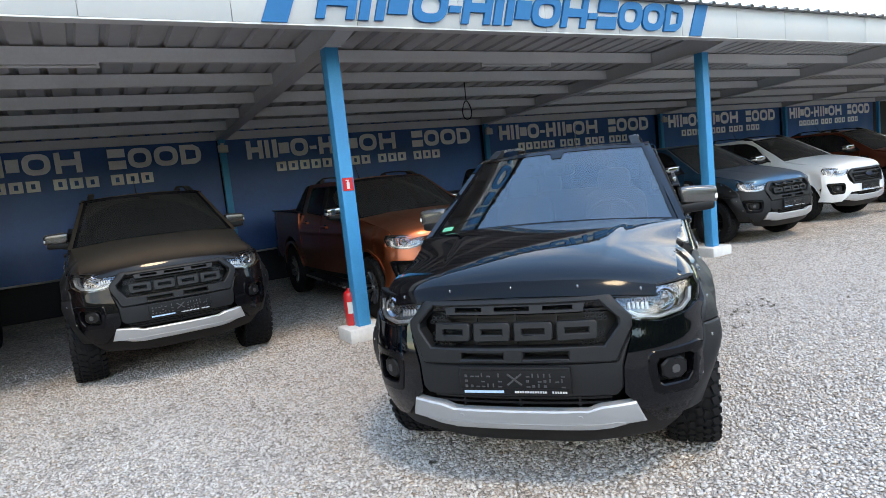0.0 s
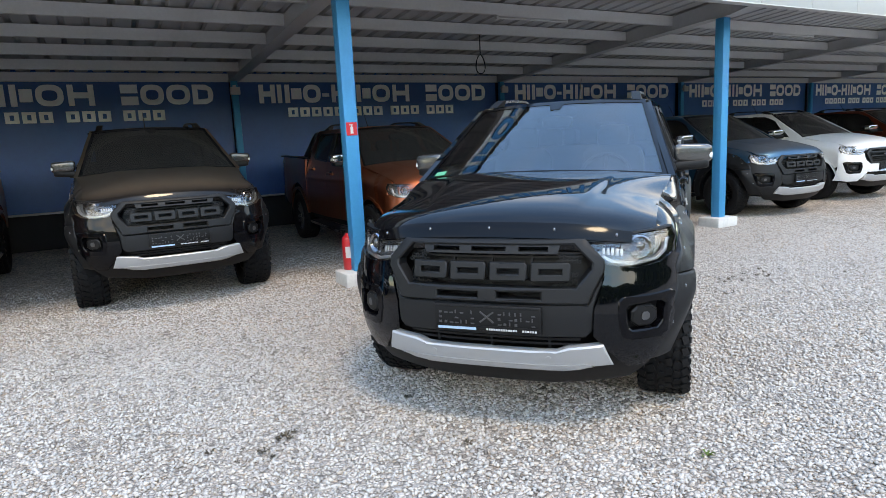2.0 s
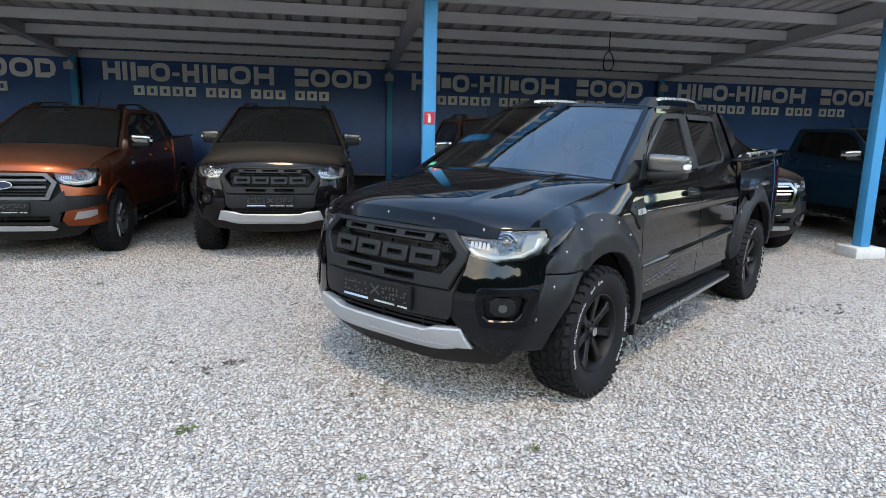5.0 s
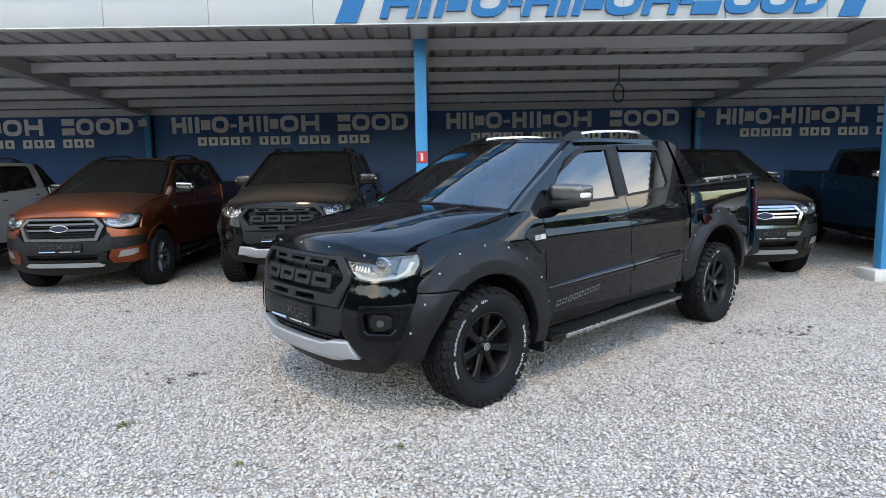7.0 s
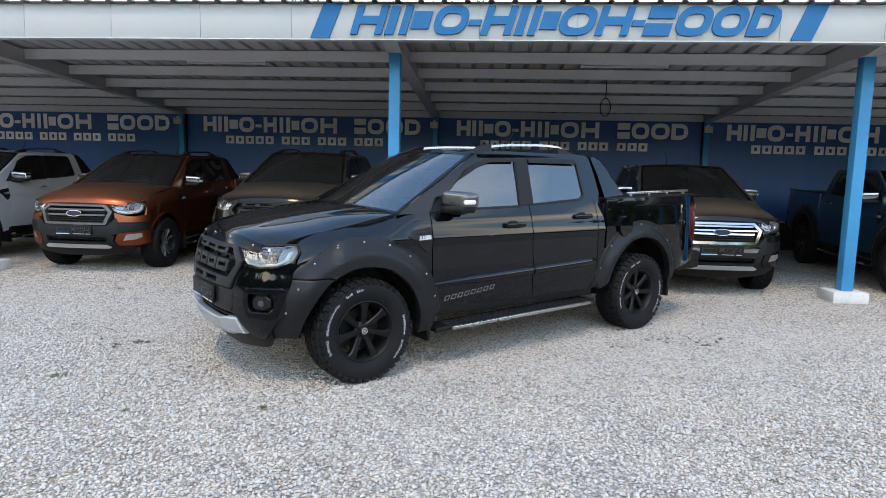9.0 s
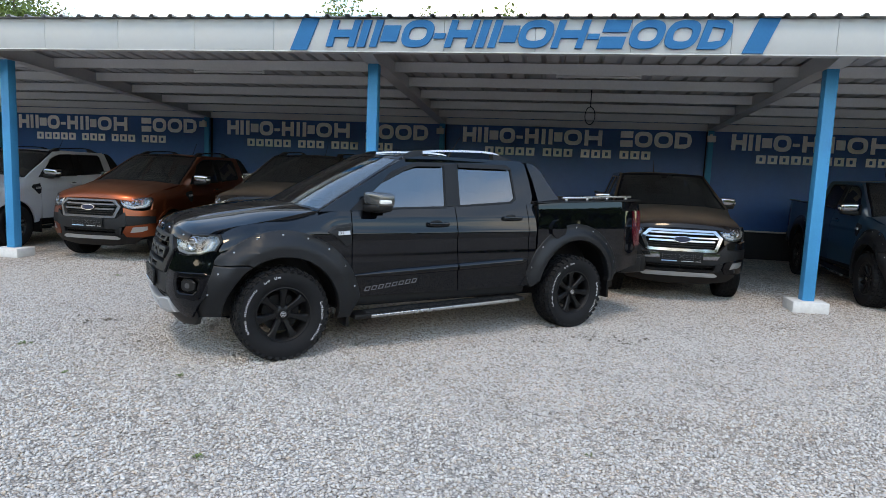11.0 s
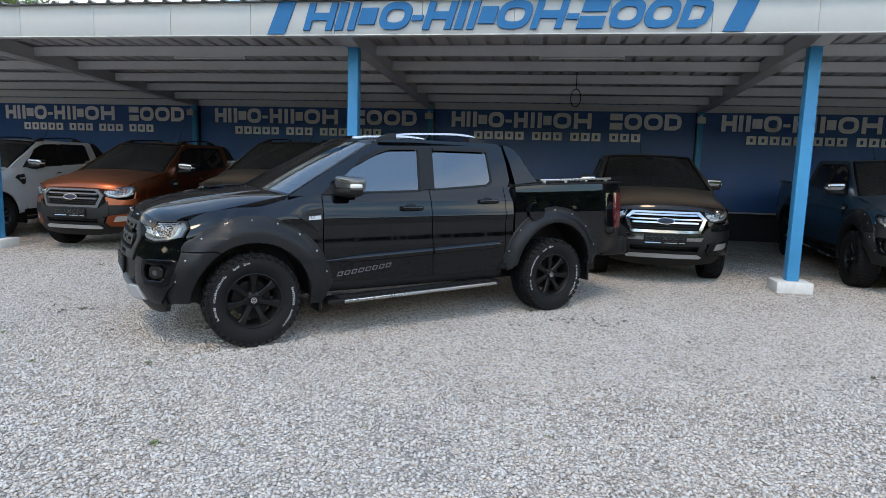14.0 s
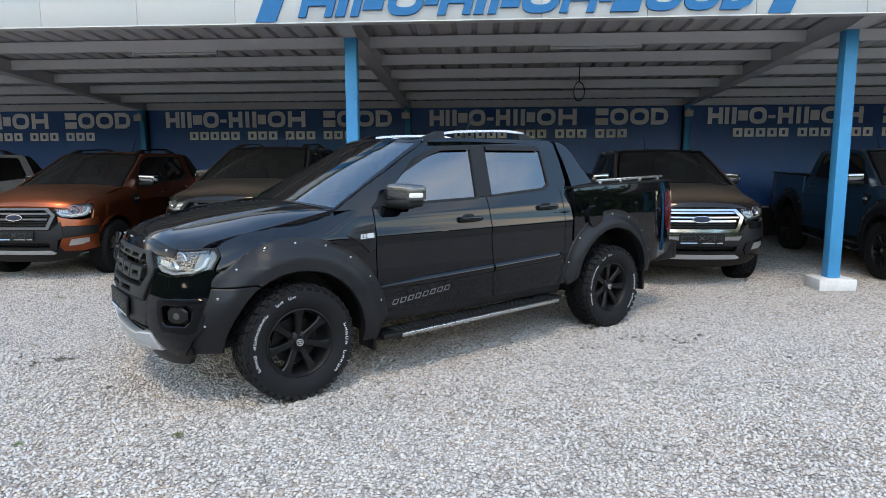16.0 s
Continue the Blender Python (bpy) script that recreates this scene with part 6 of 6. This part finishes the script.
extinguisher(post_x(1) - 0.065, FRONT_Y + 0.115, 0.15)
extinguisher(post_x(3) - 0.12, FRONT_Y + 0.10, 0.15)
for k in (1, 3):
    notice = thing("fire_notice", "small red fire extinguisher notice on a blue post", "notice", pose(post_x(k), FRONT_Y - 0.076, 1.72), "fire notices")
    part("plate", once("notice_plate", lambda: boxes((-0.062, 0.062, -0.004, 0.0, -0.07, 0.07))), RED_PAINT, notice)
    part("pictogram", once("notice_sign", lambda: boxes((-0.016, 0.016, -0.006, -0.004, -0.05, 0.022), (-0.009, 0.009, -0.006, -0.004, 0.022, 0.040), (-0.026, 0.012, -0.006, -0.004, 0.040, 0.048))), WHITE_MARK, notice, "white extinguisher pictogram")


# ---- trees behind the canopy, and an unseen belt added behind the yard ----
def leaf_cloud(seed, count, centre, radius, size):
    """Many small leaves in uneven clumps round a crown."""
    rng = np.random.default_rng(seed)
    clumps = rng.normal(0, 0.5, (34, 3)) * np.array(radius) + np.array(centre)
    pick = rng.integers(0, 34, count)
    spread = rng.uniform(0.14, 0.34, 34)[pick][:, None] * np.array(radius)
    c = clumps[pick] + rng.normal(0, 0.5, (count, 3)) * spread
    a, b = rng.normal(0, 1, (count, 3)), rng.normal(0, 1, (count, 3))
    a /= np.linalg.norm(a, axis=1)[:, None]
    b -= a * np.sum(a * b, 1)[:, None]
    b /= np.linalg.norm(b, axis=1)[:, None]
    s = rng.uniform(0.6, 1.3, (count, 1)) * size
    v = np.stack([c - a * s, c + b * s * 0.45, c + a * s, c - b * s * 0.45], 1)
    me = bpy.data.meshes.new("crown")
    me.from_pydata(v.reshape(-1, 3).tolist(), [], (np.arange(count * 4).reshape(-1, 4)).tolist())
    me.materials.append(None)
    return me


def tree(x, y, height, spread, seed, label="leafy green tree behind the canopy"):
    rng = random.Random(seed)
    t = thing("tree", label, "tree", pose(x, y, 0, 0, 0, rng.uniform(0, 360)), "trees behind the canopy")
    bm = tube(bmesh.new(), [(0, 0, 0), (0.1, 0.05, height * 0.3), (0.05, 0.12, height * 0.6), (0, 0.1, height * 0.85)], [0.22, 0.17, 0.11, 0.04], 10)
    for k in range(9):
        a, z = rng.uniform(0, 6.28), height * rng.uniform(0.35, 0.75)
        r = spread * rng.uniform(0.5, 0.85)
        tube(bm, [(0.05, 0.1, z), (r * 0.5 * math.cos(a), r * 0.5 * math.sin(a), z + 0.5), (r * math.cos(a), r * math.sin(a), z + 1.0)], [0.07, 0.05, 0.015], 6)
    part("trunk", bm, BARK, t)
    part("crown", leaf_cloud(seed, 16000, (0, 0, height * 0.72), (spread, spread, height * 0.30), 0.095), LEAF, t)


tree(-19.0, 23.0, 10.2, 3.6, 11)
tree(-2.4, 24.0, 8.5, 2.0, 12)
tree(1.5, 24.5, 8.4, 2.0, 13)


def unseen_tree_belt():
    """Far unseen belt of trees beyond the open side of the yard, added to darken reflections in the paint and the
    glass.
    """
    rng = np.random.default_rng(5)
    n = 60000
    ang = rng.uniform(math.radians(165), math.radians(375), n)
    top = 6.2 + 0.35 * np.sin(ang * 9) + 0.3 * np.sin(ang * 23 + 1)
    z = rng.uniform(0, 1, n) ** 0.8 * top
    rad = 34 + rng.uniform(-3, 3, n)
    c = np.stack([3 + rad * np.cos(ang), 2 + rad * np.sin(ang), z], 1)
    a, b = rng.normal(0, 1, (n, 3)), rng.normal(0, 1, (n, 3))
    a /= np.linalg.norm(a, axis=1)[:, None]
    b /= np.linalg.norm(b, axis=1)[:, None]
    s = rng.uniform(0.22, 0.5, (n, 1))
    v = np.stack([c - a * s, c + b * s * 0.7, c + a * s, c - b * s * 0.7], 1)
    me = bpy.data.meshes.new("unseen_tree_belt")
    me.from_pydata(v.reshape(-1, 3).tolist(), [], np.arange(n * 4).reshape(-1, 4).tolist())
    me.materials.append(LEAF)
    return me


tagged(new("unseen_tree_belt", unseen_tree_belt()), "unseen far belt of green trees added across the yard", "trees", kind="stuff")


# ---- weeds and dead leaves on the gravel ----
def tuft(x, y, size, seed, mat, name, label):
    rng = random.Random(seed)
    bm = bmesh.new()
    for k in range(12):
        a, r, h = rng.uniform(0, 6.28), size * rng.uniform(0.4, 1.0), size * rng.uniform(0.15, 0.6)
        d = Vector((math.cos(a), math.sin(a), 0))
        s = Vector((-d.y, d.x, 0)) * size * 0.16
        p = d * size * rng.uniform(0, 0.25) + Vector((0, 0, 0.006))
        q = p + d * r * 0.6 + Vector((0, 0, h))
        e = p + d * r + Vector((0, 0, h * 0.7))
        vs = [bm.verts.new(v) for v in (p, q - s, e, q + s)]
        bm.faces.new(vs)
    t = thing(name, label, name.replace("_", " "), pose(x, y, 0), name + "s on the gravel")
    part("leaf_cluster", bm, mat, t)


for i, (x, y, s) in enumerate(((3.289, 0.443, 0.045), (0.70, 2.06, 0.062), (2.43, 1.66, 0.045), (5.45, 1.04, 0.025), (1.58, 1.49, 0.03), (-0.85, 5.35, 0.055))):
    tuft(x, y, s, 40 + i, WEED, "weed", "small green weed growing through the gravel")
rng = random.Random(9)
# The dense leaf clusters stand in for dark patches and smears of the gravel.
LEAF_SPOTS = ((5.85, 3.88, 0.30, 0.06, 16), (0.655, 2.95, 0.11, 0.07, 9), (1.555, 3.10, 0.03, 0.02, 2), (5.09, 3.54, 0.03, 0.01, 2), (5.26, 4.19, 0.03, 0.02, 1), (6.78, 3.38, 0.03, 0.02, 1), (7.95, 2.68, 0.04, 0.02, 2), (1.50, 2.42, 0.02, 0.02, 1))
for x, y, sx, sy, count in LEAF_SPOTS:
    for i in range(count):
        tuft(x + rng.gauss(0, sx), y + rng.gauss(0, sy), rng.uniform(0.018, 0.042), rng.randrange(10000), DRY, "dead_leaf", "dry dark leaves on the gravel, clustered in place of dark gravel patches")
